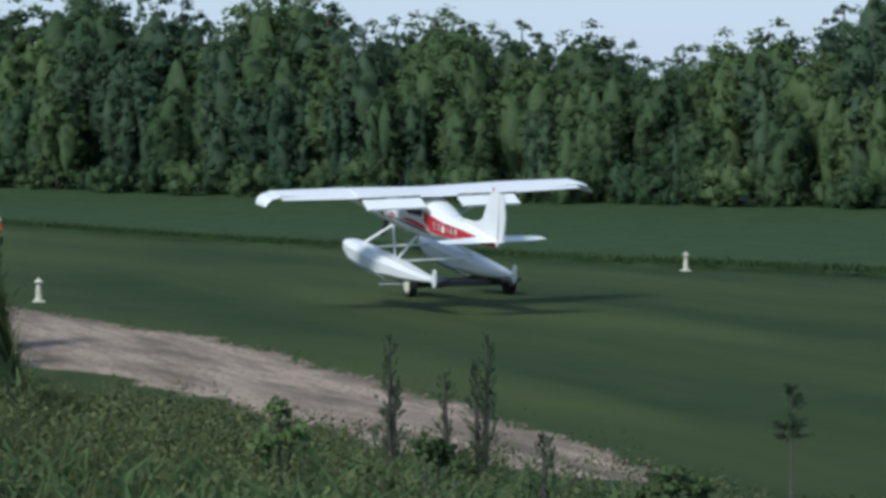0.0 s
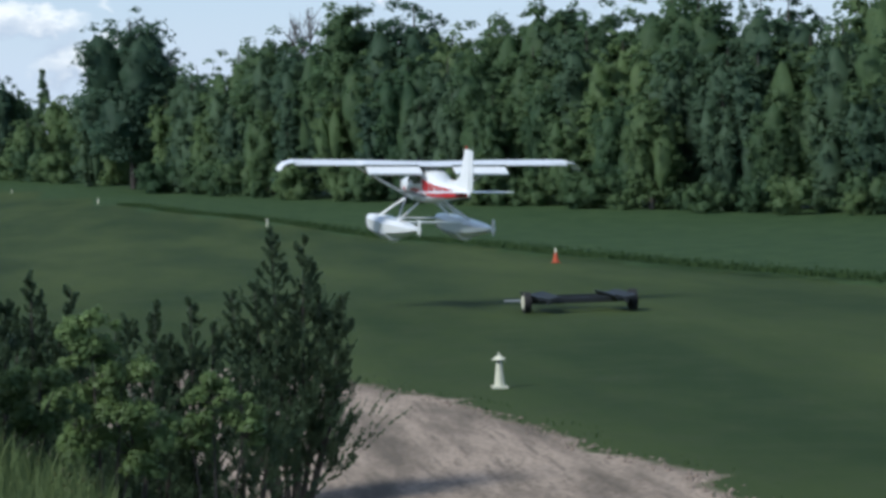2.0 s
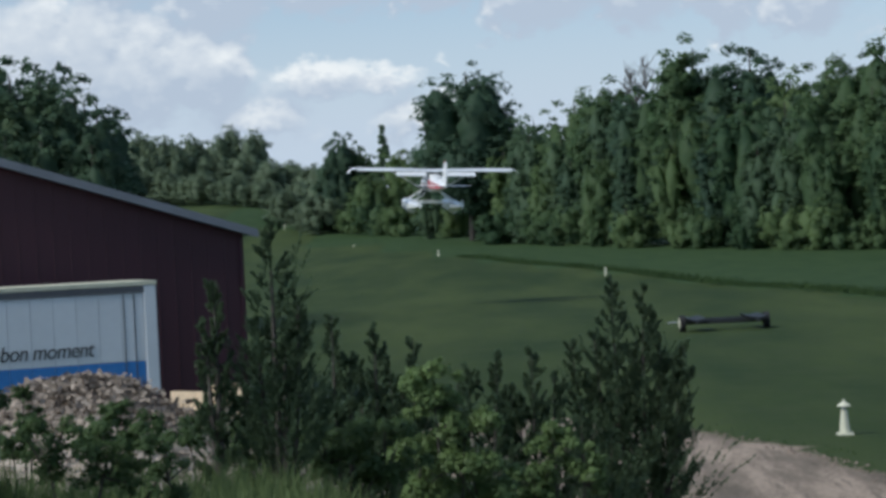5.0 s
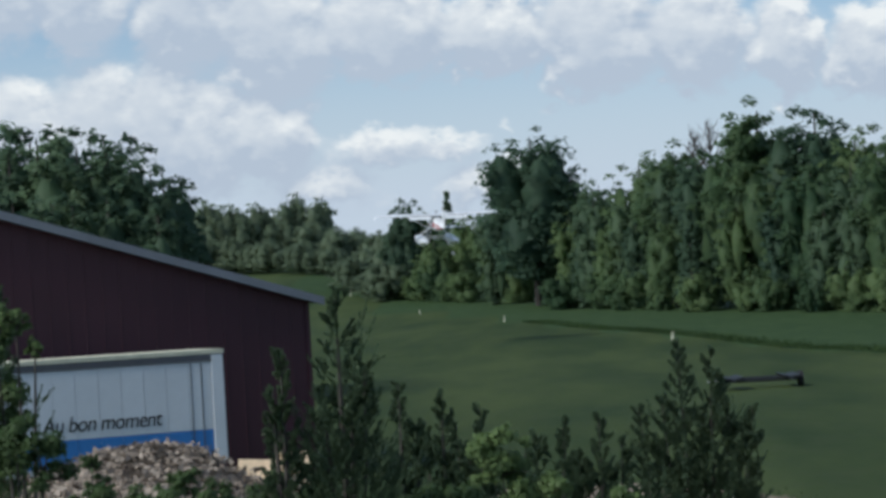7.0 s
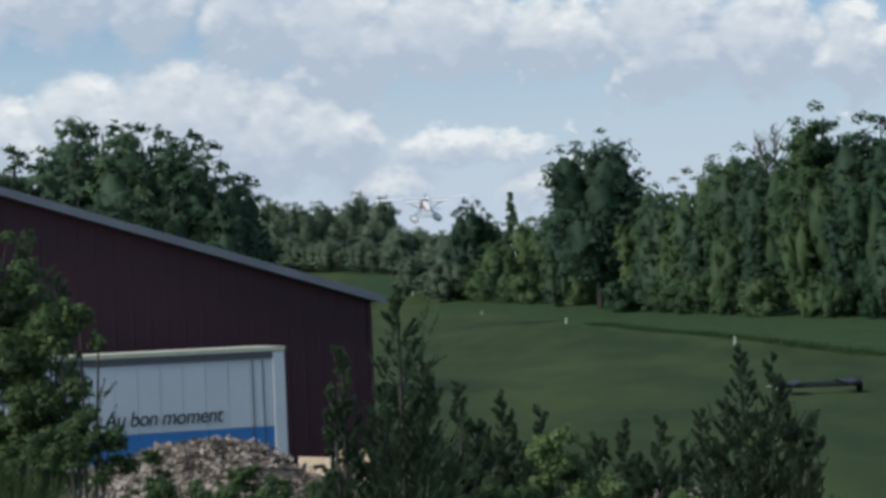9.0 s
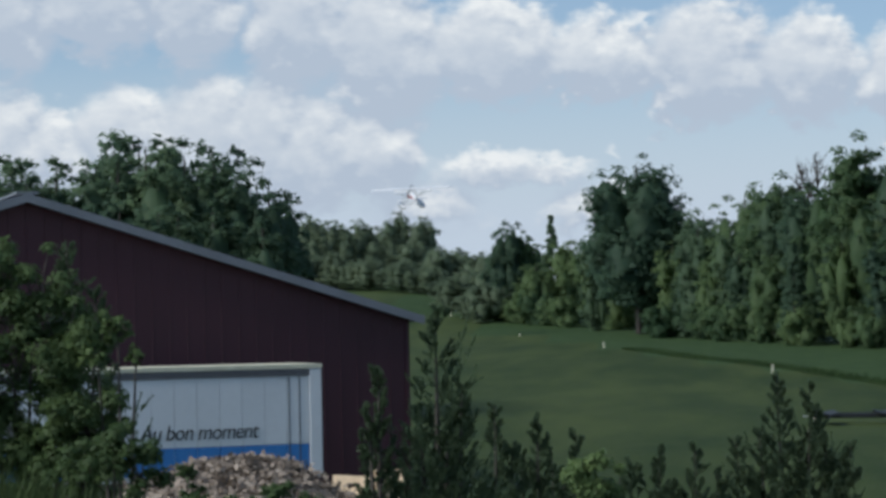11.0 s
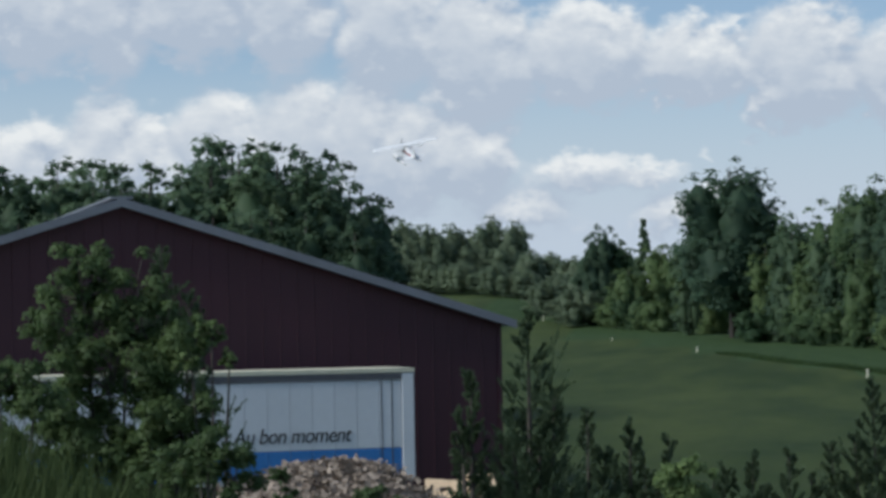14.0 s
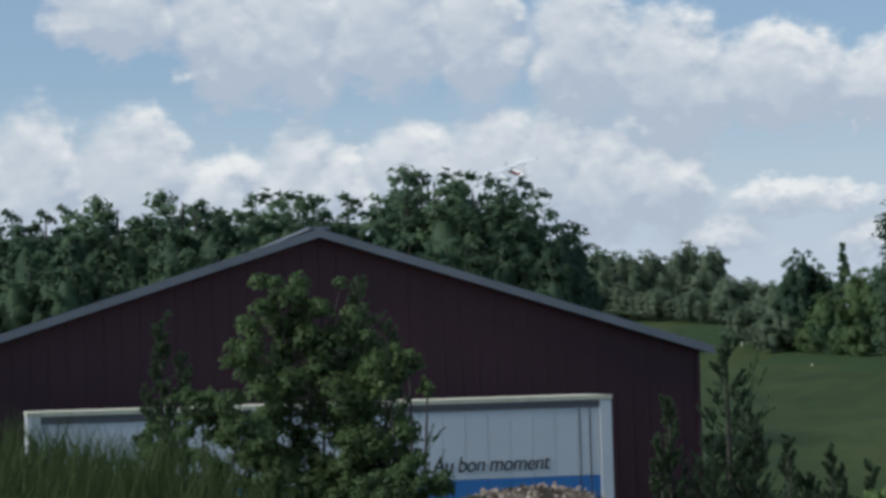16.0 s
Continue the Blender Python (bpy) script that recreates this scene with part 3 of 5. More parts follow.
# the wood behind the barn; only dark-leaved kinds, so its shade is in the colour
LEFT_A = [-30, -27, -24.5, -23.1, -21.4, -20, -18.45, -16.7, -16, -14, -12.4, -11.3, -10.6, -10.0]
LEFT_E = [4.0, 3.9, 3.8, 4.3, 4.15, 4.3, 4.65, 4.05, 4.15, 4.7, 4.45, 4.5, 3.7, 2.7]
a = -27.0
while a < -10.0:
    for back, frac in ((0.0, 0.8), (5.0, 0.98), (11.0, 1.0)):
        az0 = a + rng.uniform(-0.4, 0.4)
        if az0 > -10.5 and back < 1:
            continue
        d = 122 + back + rng.uniform(-2, 2)
        x, y = d * math.sin(radians(az0)), d * math.cos(radians(az0))
        h = (EYE + d * math.tan(radians(float(np.interp(az0, LEFT_A, LEFT_E)))) - float(ground_z(x, y))) * frac * rng.uniform(0.99, 1.07)
        plant_copy(int(rng.choice([1, 3, 1, 3, 1])), x, y, h, rng.uniform(0, 360), rng.uniform(1.0, 1.35))
    a += 0.95

# ---- barn and trailer ----
BARN = Matrix.Translation((-8.2, 65.5, 0)) @ pose(0, 0, 0, 0, 0, math.degrees(math.atan2(0.43, 0.9)))   # x runs along the gable from its far corner, the barn lies on +y


def build_barn(m):
    """Red steel barn; the gable runs from x = -22 to 0 at y = 0."""
    barn = empty("barn", m, "dark red ribbed steel barn with grey roof trim", "barn")
    W, EA, RI, L = 22.0, 5.2, 8.62, 30.0
    slope = (RI - EA) / (W / 2)
    for i in range(44):
        x0 = -W + i * W / 44
        x1 = x0 + W / 44 - 0.003
        h0, h1 = (RI - abs(x + W / 2) * slope for x in (x0, x1))
        bm = bmesh.new()
        f = [bm.verts.new((x, y, z)) for y in (0.0, 0.12) for x, z in ((x0, 0), (x1, 0), (x1, h1), (x0, h0))]
        bm.faces.new(f[:4])
        for k in range(4):
            bm.faces.new((f[k], f[(k + 1) % 4], f[4 + (k + 1) % 4], f[4 + k]))
        rib = [bm.verts.new((x0 + dx, y, z)) for dx, y in ((0.0, 0.0), (0.015, -0.014), (0.045, -0.014), (0.06, 0.0)) for z in (0, min(h0, h1) - 0.02)]
        for k in range(3):
            bm.faces.new((rib[2 * k], rib[2 * k + 2], rib[2 * k + 3], rib[2 * k + 1]))
        part("wall_panel", bm, M_RED, barn)
    boxed("back_wall", (-W, 0, L - 0.15, L, 0, EA), M_RED, barn)
    for x0, x1 in ((-W, -W + 0.12), (-0.12, 0.0)):
        boxed("side_wall", (x0, x1, 0.14, L - 0.16, 0, EA), M_RED, barn)
    boxed("corner_trim", (-0.02, 0.1, -0.05, 0.08, 0, EA), M_RED, barn)
    for s in (-1, 1):
        bm = bmesh.new()
        o = 0.45
        pts = [(-W / 2, RI + 0.05), (-W / 2 + s * (W / 2 + o), EA + 0.05 - o * slope), (-W / 2 + s * (W / 2 + o), EA + 0.2 - o * slope), (-W / 2, RI + 0.2)]
        loft(bm, [[(x, y, z) for x, z in pts] for y in (-0.4, L + 0.4)])
        roof = part("roof", bm, M_ROOF, barn)
        bm = bmesh.new()
        pts2 = [(x, z + (0.02 if k > 1 else -0.07)) for k, (x, z) in enumerate(pts)]
        loft(bm, [[(x, y, z) for x, z in pts2] for y in (-0.46, -0.41)])
        part("gable_trim", bm, M_ROOF, roof, "grey steel gable trim")
    boxed("ridge_cap", (-W / 2 - 0.3, -W / 2 + 0.3, -0.45, L + 0.4, RI + 0.2, RI + 0.27), M_ROOF, barn)
    return barn


build_barn(BARN)


def build_trailer(m):
    """A parked box semitrailer; its long side runs from x = -15.2 to 0 at y = 0."""
    tr = empty("semitrailer", m, "white box semitrailer with a blue stripe parked along the barn", "trailer")
    L, W, Z0, Z1 = 15.2, 2.6, 1.15, 4.05
    boxed("body", (-L, 0, 0.03, W, Z0, Z1 - 0.06), M_TRAILER, tr)
    n = 24
    for i in range(n):
        x0 = -L + 0.35 + i * (L - 0.7) / n
        boxed("panel", (x0 + 0.006, x0 + (L - 0.7) / n - 0.006, 0.0, 0.028, 1.97, Z1 - 0.32), M_TRAILER, tr)
        boxed("blue_panel", (x0 + 0.006, x0 + (L - 0.7) / n - 0.006, 0.0, 0.028, Z0 + 0.1, 1.95), M_BLUE, tr, "blue painted lower panel")
    boxed("top_rail", (-L, 0, -0.03, 0.03, Z1 - 0.3, Z1 - 0.12), M_RAIL, tr, "grey metal top rail")
    boxed("roof", (-L - 0.02, 0.02, -0.05, W + 0.02, Z1 - 0.11, Z1), M_CREAM, tr)
    boxed("bottom_rail", (-L, 0, -0.03, 0.03, Z0 - 0.05, Z0 + 0.09), M_ALU, tr)
    for x0 in (-L, -0.33):
        boxed("corner_post", (x0, x0 + 0.33, -0.04, 0.03, Z0, Z1 - 0.12), M_TRAILER, tr, bevel=0.015)
    for x in (-0.62, -0.9):
        boxed("seam", (x, x + 0.03, -0.012, 0.0, Z0 + 0.1, Z1 - 0.32), M_RAIL, tr, "dark vertical seam")
    for x in (-1.4, -2.6):
        for y in (0.15, W - 0.45):
            bm = bmesh.new()
            rod(bm, (x, y, 0.52), (x, y + 0.3, 0.52), 0.52, seg=20)
            part("wheel", bm, M_TYRE, tr)
    for x in (-12.0,):
        for y in (0.4, W - 0.5):
            boxed("landing_leg", (x, x + 0.15, y, y + 0.15, 0.0, Z0), M_STEEL, tr)
    cu = bpy.data.curves.new("lettering", "FONT")
    cu.body, cu.size, cu.shear, cu.extrude, cu.align_x = "Au bon moment", 0.565, 0.22, 0.004, "RIGHT"
    cu.space_character = 0.92
    cu.materials.append(M_BLACK)
    tx = new("lettering", cu)
    tx.parent = tr
    tx.matrix_basis = pose(-1.75, -0.016, 2.16, 90, 0, 0) @ Matrix.Diagonal((0.9, 1, 1, 1))
    tx["label"] = "black slanted lettering Au bon moment"
    return tr


TRAILER = Matrix.Translation((-9.7, 59.3, 0)) @ pose(0, 0, 0, 0, 0, math.degrees(math.atan2(0.43, 0.9)))
build_trailer(TRAILER)



def build_dead_tree(x, y, h, seed):
    """A bare grey tree that stands above the wood."""
    rng = np.random.default_rng(seed)
    z0 = float(ground_z(x, y))
    ob = empty("dead_tree", Matrix.Translation((x, y, z0)), "bare grey dead tree rising above the wood", "tree")
    bm = bmesh.new()
    rod(bm, (0, 0, -0.5), (0, 0, h * 0.98), 0.22, 0.03, 6)
    for i in range(46):
        f = rng.uniform(0.45, 0.97)
        a, r = rng.uniform(0, 6.283), (1.05 - f) * h * 0.3
        c = Vector((0, 0, h * f))
        t1 = c + Vector((r * math.cos(a), r * math.sin(a), r * rng.uniform(0.9, 1.8)))
        rod(bm, c, t1, 0.07, 0.02, 4)
        for k in range(2):
            q = c.lerp(t1, rng.uniform(0.4, 0.8))
            rod(bm, q, q + Vector((rng.normal() * 0.5, rng.normal() * 0.5, rng.uniform(0.6, 1.4))), 0.04, 0.015, 4)
    part("trunk", bm, M_BARK, ob)


for az0, el0, seed in ((3.3, 3.95, 91), (2.9, 3.75, 92), (3.0, 3.5, 93)):
    d = 262.0
    x, y = d * math.sin(radians(az0)), d * math.cos(radians(az0))
    build_dead_tree(x, y, EYE + d * math.tan(radians(el0)) - float(ground_z(x, y)), seed)

# ---- aircraft ----


def section(y, w, zb, zt, n=16, sq=3.0):
    """A rounded fuselage ring across y."""
    ring = []
    for i in range(n):
        a = 2 * math.pi * i / n
        c, s = math.cos(a), math.sin(a)
        ring.append((w * math.copysign(abs(c) ** (2 / sq), c), y, (zb + zt) / 2 + (zt - zb) / 2 * math.copysign(abs(s) ** (2 / sq), s)))
    return ring


def aerofoil(x, y_lead, chord, z, thick, n=7):
    """A wing rib: closed ring from the trailing edge over the top to the nose and back."""
    up = [(x, y_lead - chord * (1 - k / n) ** 1.0, z + thick * math.sin(math.pi * min(1, (1 - k / n)) ** 0.6) * 0.75) for k in range(n)]
    down = [(x, y_lead - chord * k / n, z - thick * 0.3 * math.sin(math.pi * (k / n) ** 0.6)) for k in range(n)]
    return up + down


def build_plane():
    """High-wing floatplane; nose to +y, origin at the wing root's top."""
    pl = empty("floatplane", Matrix(), "white high-wing floatplane with a red tail stripe", "floatplane")
    secs = [(2.35, 0.18, -0.92, -0.55), (2.25, 0.42, -1.1, -0.45), (1.6, 0.5, -1.22, -0.38), (0.95, 0.54, -1.27, -0.32), (0.35, 0.56, -1.3, -0.02), (-0.6, 0.56, -1.3, -0.03), (-1.35, 0.5, -1.26, -0.2),
            (-2.2, 0.38, -1.16, -0.44), (-3.4, 0.25, -1.04, -0.52), (-4.5, 0.13, -0.94, -0.62), (-5.15, 0.05, -0.88, -0.68)]
    body = part("fuselage", loft(bmesh.new(), [section(*s) for s in secs]), M_WHITE, pl, smooth=True)
    # red flank with a slanted front edge, and dark cabin windows
    for s in (-1, 1):
        def flank(y, k):
            w = np.interp(-y, [-1.6, 0.6, 1.35, 2.2, 3.4, 4.5, 5.15], [0.5, 0.56, 0.5, 0.38, 0.25, 0.13, 0.05])
            zb = np.interp(-y, [-1.6, 0.6, 1.35, 2.2, 3.4, 4.5, 5.15], [-1.22, -1.3, -1.26, -1.16, -1.04, -0.94, -0.88])
            zt = np.interp(-y, [-1.6, 0.6, 1.35, 2.2, 3.4, 4.5, 5.15], [-0.38, -0.03, -0.2, -0.44, -0.52, -0.62, -0.68])
            return (s * (w + 0.012), y, zb + (zt - zb) * k)

        def strip(name, ys, lo, hi, mat, label):
            bm = bmesh.new()
            rows_ = [[bm.verts.new(flank(y, l + (h - l) * q)) for q in (0, 0.33, 0.67, 1)] for y, l, h in zip(ys, lo, hi)]
            for r0, r1 in zip(rows_, rows_[1:]):
                for k in range(3):
                    bm.faces.new((r0[k], r0[k + 1], r1[k + 1], r1[k]))
            ob = part(name, bm, mat, body, label)
            so = ob.modifiers.new("thick", "SOLIDIFY")
            so.thickness = 0.012
            return ob
        strip("red_flank", (-1.1, -1.5, -2.2, -2.9, -3.6, -4.3, -5.1), (0.5, 0.28, 0.22, 0.18, 0.15, 0.12, 0.08), (0.78, 0.76, 0.78, 0.76, 0.72, 0.6, 0.5), M_AREDP, "red painted rear flank")
        strip("stripe", (1.5, 0.6, -0.4, -1.2), (0.4, 0.37, 0.33, 0.28), (0.5, 0.47, 0.43, 0.38), M_AREDP, "red cheat line")
        strip("dark_stripe", (1.7, 0.6, -0.4, -1.1, -1.5), (0.3, 0.28, 0.25, 0.22, 0.2), (0.35, 0.33, 0.3, 0.27, 0.24), M_STEEL, "thin dark cheat line")
        strip("window", (0.75, 0.2, -0.35, -0.95), (0.56, 0.56, 0.56, 0.6), (0.8, 0.88, 0.88, 0.8), M_GLASS, "dark cabin window")
        for k in range(6):
            y0 = -1.65 - k * 0.235
            strip("registration_bar", (y0, y0 - 0.15), (0.36, 0.36), (0.66, 0.66), M_WHITE, "white registration mark as a plain bar").modifiers[0].thickness = 0.03
    bm = bmesh.new()
    pts = [(0.5, 1.0, -0.36), (0.48, 0.42, 0.0), (-0.48, 0.42, 0.0), (-0.5, 1.0, -0.36)]
    loft(bm, [[(x, y, z) for x, y, z in pts], [(x, y + 0.02, z + 0.03) for x, y, z in pts]])
    part("windscreen", bm, M_GLASS, body, "dark windscreen")
    for s in (-1, 1):
        ribs = [(0.0, 0.55, 1.63, 0.03, 0.2), (1.5, 0.55, 1.63, 0.06, 0.2), (2.6, 0.55, 1.62, 0.09, 0.19), (2.61, 0.55, 1.36, 0.09, 0.19), (4.2, 0.42, 1.08, 0.13, 0.15), (5.05, 0.35, 0.9, 0.155, 0.12), (5.06, 0.35, 1.15, 0.155, 0.11), (5.35, 0.28, 1.08, 0.1, 0.08), (5.48, 0.2, 0.98, -0.02, 0.05), (5.52, 0.1, 0.8, -0.13, 0.02)]
        part("wing", loft(bmesh.new(), [aerofoil(s * x, yl, c, z, t) for x, yl, c, z, t in ribs]), M_WHITE, pl, smooth=False)
        # lowered flap and aileron behind the trailing edge
        bm = bmesh.new()
        loft(bm, [[(s * x, -1.02, 0.03), (s * x, -1.0, -0.05), (s * x, -1.5, -0.26), (s * x, -1.52, -0.2)] for x in (0.62, 2.55)])
        flap = part("flap", bm, M_WHITE, pl)
        boxed("hinge_gap", (min(s * 0.62, s * 2.55), max(s * 0.62, s * 2.55), -1.045, -1.005, 0.055, 0.085), M_STEEL, flap, "dark hinge gap before the flap")
        bm = bmesh.new()
        loft(bm, [[(s * x, y, z) for y, z in ((y0, 0.13), (y0, 0.04), (y0 - 0.25, 0.06), (y0 - 0.25, 0.08))] for x, y0 in ((2.65, -0.84), (5.0, -0.58))])
        part("aileron", bm, M_WHITE, pl)
        bm = bmesh.new()
        rod(bm, (s * 0.52, 0.12, -1.15), (s * 2.75, 0.0, 0.06), 0.05)
        part("wing_strut", bm, M_WHITE, pl)
        # tailplane
        bm = bmesh.new()
        ribs = [(0.06, -4.1, 1.0, -0.73, 0.05), (1.0, -4.25, 0.85, -0.73, 0.045), (1.55, -4.4, 0.62, -0.73, 0.03), (1.68, -4.5, 0.42, -0.73, 0.015)]
        part("tailplane", loft(bm, [aerofoil(s * x, yl, c, z, t) for x, yl, c, z, t in ribs]), M_WHITE, pl)
    # fin and rudder with a long dorsal fillet
    prof = [(-2.4, -0.4), (-3.6, -0.36), (-4.12, -0.2), (-4.5, 0.42), (-4.66, 0.72), (-5.2, 0.72), (-5.18, 0.0), (-5.1, -0.72)]
    bm = bmesh.new()
    loft(bm, [[(x, y, z) for y, z in prof] for x in (-0.035, 0.035)])
    part("fin", bm, M_WHITE, pl)
    bm = bmesh.new()
    loft(bm, [[(x, y, z) for y, z in ((-5.21, 0.7), (-5.2, -0.75), (-5.48, -0.7), (-5.56, 0.0), (-5.44, 0.68))] for x in (-0.025, 0.025)])
    part("rudder", bm, M_WHITE, pl)
    bm = bmesh.new()
    rod(bm, (0, -4.75, 0.71), (0, -4.75, 0.84), 0.03, 0.02)
    part("beacon", bm, M_AREDP, pl, "small beacon on the fin")
    # propeller
    bm = bmesh.new()
    rod(bm, (0, 2.3, -0.74), (0, 2.62, -0.74), 0.16, 0.03, 12)
    part("spinner", bm, M_ALU, pl)
    for ang in (20, 200):
        bm = bmesh.new()
        loft(bm, [[(Matrix.Rotation(radians(ang), 3, "Y") @ Vector((x, y, z))) + Vector((0, 2.45, -0.74)) for x, y in ((-w, -0.02), (w, 0.02), (w, 0.04), (-w, 0.0))] for z, w in ((0.08, 0.05), (0.6, 0.08), (1.05, 0.05))])
        part("propeller_blade", bm, M_STEEL, pl)
    # floats
    for s in (-1, 1):
        fl = [(3.05, 0.08, -2.02, -1.88), (2.75, 0.26, -2.3, -1.82), (2.1, 0.36, -2.52, -1.8), (1.0, 0.4, -2.62, -1.82), (-0.4, 0.4, -2.64, -1.86), (-0.42, 0.4, -2.54, -1.86), (-1.8, 0.33, -2.4, -1.92), (-3.0, 0.22, -2.22, -1.98), (-3.55, 0.13, -2.12, -2.0)]
        rings = []
        for y, w, zb, zt in fl:
            d = zt - zb
            rings.append([(s * 1.32 + x, y, z) for x, z in ((-w * 0.55, zt), (w * 0.55, zt), (w, zt - 0.22 * d), (w * 0.95, zb + 0.3 * d), (w * 0.25, zb), (-w * 0.25, zb), (-w * 0.95, zb + 0.3 * d), (-w, zt - 0.22 * d))])
        flo = part("float", loft(bmesh.new(), rings), M_WHITE, pl, "white metal float")
        bm = bmesh.new()
        loft(bm, [[(s * 1.32 + x, y, z) for y, z in ((-3.56, -1.8), (-3.56, -2.2), (-3.66, -2.28), (-3.76, -2.18), (-3.75, -1.8), (-3.66, -1.72))] for x in (-0.025, 0.025)])
        part("water_rudder", bm, M_WHITE, flo, "white water rudder")
        for side in (-1, 1):
            bm = bmesh.new()
            loft(bm, [[(s * 1.32 + side * (w * 0.97 + dx), y, zb + 0.3 * (zt - zb) + dz) for dx, dz in ((-0.02, -0.015), (0.02, -0.015), (0.02, 0.015), (-0.02, 0.015))] for y, w, zb, zt in fl[1:5]])
            part("chine_strip", bm, M_RAIL, flo, "dull grey chine strip")
        for a0, b0, r in (((s * 0.5, 1.3, -1.2), (s * 1.3, 1.75, -1.82), 0.045), ((s * 0.5, -0.55, -1.27), (s * 1.3, -0.9, -1.88), 0.045), ((s * 0.5, 1.25, -1.2), (s * 1.3, -0.75, -1.88), 0.035)):
            bm = bmesh.new()
            rod(bm, a0, b0, r)
            part("float_strut", bm, M_WHITE, pl)
    for y in (1.75, -0.9):
        bm = bmesh.new()
        rod(bm, (-1.3, y, -1.95), (1.3, y, -1.95), 0.04)
        part("spreader_bar", bm, M_WHITE, pl)
    return pl


plane = build_plane()


def build_trolley():
    """Low steel take-off dolly; runs along +y, origin on the ground under its middle."""
    tr = empty("launch_trolley", Matrix(), "low black steel take-off trolley on two side wheels", "trolley")
    boxed("axle_beam", (-1.75, 1.75, -0.12, 0.12, 0.3, 0.5), M_STEEL, tr, bevel=0.02)
    boxed("cross_beam", (-1.5, 1.5, 1.45, 1.6, 0.36, 0.5), M_STEEL, tr, bevel=0.02)
    for x in (-1.32, 1.32):
        bm = bmesh.new()
        loft(bm, [[(x + dx, y, z + dz) for dx, dz in ((-0.42, 0.0), (-0.3, -0.14), (0.3, -0.14), (0.42, 0.0), (0.36, 0.0), (0.0, -0.08), (-0.36, 0.0))] for y, z in ((-1.2, 0.6), (1.9, 0.62))])
        part("float_cradle", bm, M_STEEL, tr)
        for y in (-1.0, 1.52):
            boxed("cradle_post", (x - 0.06, x + 0.06, y - 0.06, y + 0.06, 0.4, 0.5), M_STEEL, tr)
        boxed("side_rail", (x - 0.07, x + 0.07, -1.4, 2.0, 0.36, 0.45), M_STEEL, tr)
    for s in (-1, 1):
        bm = bmesh.new()
        rod(bm, (s * 1.72, 0, 0.36), (s * 1.96, 0, 0.36), 0.36, seg=24)
        wh = part("wheel", bm, M_TYRE, tr, "black rubber tyre")
        bm = bmesh.new()
        rod(bm, (s * 1.955, 0, 0.36), (s * 1.985, 0, 0.36), 0.25, 0.2, seg=20)
        part("rim", bm, M_CREAM, wh, "white wheel disc")
    bm = bmesh.new()
    rod(bm, (-1.75, 0.0, 0.42), (-2.35, 1.4, 0.35), 0.03)
    part("brake_lever", bm, M_ALU, tr, "pale metal bar at the wheel")
    bm = bmesh.new()
    rod(bm, (0, 1.5, 0.42), (0, 2.9, 0.2), 0.05)
    part("tow_bar", bm, M_STEEL, tr)
    return tr


trolley = build_trolley()

# ---- strip markers ----


def build_marker(m):
    """A little wooden lighthouse that marks the strip's edge."""
    mk = empty("runway_marker", m, "small cream wooden lighthouse marker standing in the grass", "marker", "markers along the strip")
    boxed("base_board", (-0.17, 0.17, -0.17, 0.17, 0.0, 0.05), M_CREAM, mk)
    bm = bmesh.new()
    rod(bm, (0, 0, 0.05), (0, 0, 0.56), 0.12, 0.07, 8)
    part("tower", bm, M_CREAM, mk)
    bm = bmesh.new()
    rod(bm, (0, 0, 0.56), (0, 0, 0.66), 0.05, 0.05, 8)
    part("lantern", bm, M_ALU, mk)
    bm = bmesh.new()
    rod(bm, (0, 0, 0.64), (0, 0, 0.74), 0.16, 0.03, 10)
    rod(bm, (0, 0, 0.73), (0, 0, 0.8), 0.02, 0.015, 6)
    part("roof", bm, M_CREAM, mk, "cream cone roof")
    return mk


marker = build_marker(Matrix.Translation((6.9, 49.9, float(ground_z(6.9, 49.9)))))
for x, y in ((35.1, 58.75), (-9.1, 245.6), (-22.4, 301.6), (-36.9, 352.5), (6.7, 183.7)):
    copy_thing(marker, Matrix.Translation((x, y, float(ground_z(x, y)))))


def build_cone(m):
    co = empty("traffic_cone", m, "orange plastic cone with a pale top in the grass", "cone")
    boxed("base", (-0.2, 0.2, -0.2, 0.2, 0.0, 0.04), M_ORANGE, co)
    bm = bmesh.new()
    rod(bm, (0, 0, 0.04), (0, 0, 0.52), 0.16, 0.07, 12)
    part("body", bm, M_ORANGE, co)
    bm = bmesh.new()
    rod(bm, (0, 0, 0.52), (0, 0, 0.74), 0.07, 0.04, 12)
    part("top", bm, M_CREAM, co, "pale top")
    return co


build_cone(Matrix.Translation((18.8, 113.9, float(ground_z(18.8, 113.9)) + 0.05)))

# ---- plants on the bank ----


def polar(az0, d):
    return d * math.sin(radians(az0)), d * math.cos(radians(az0))


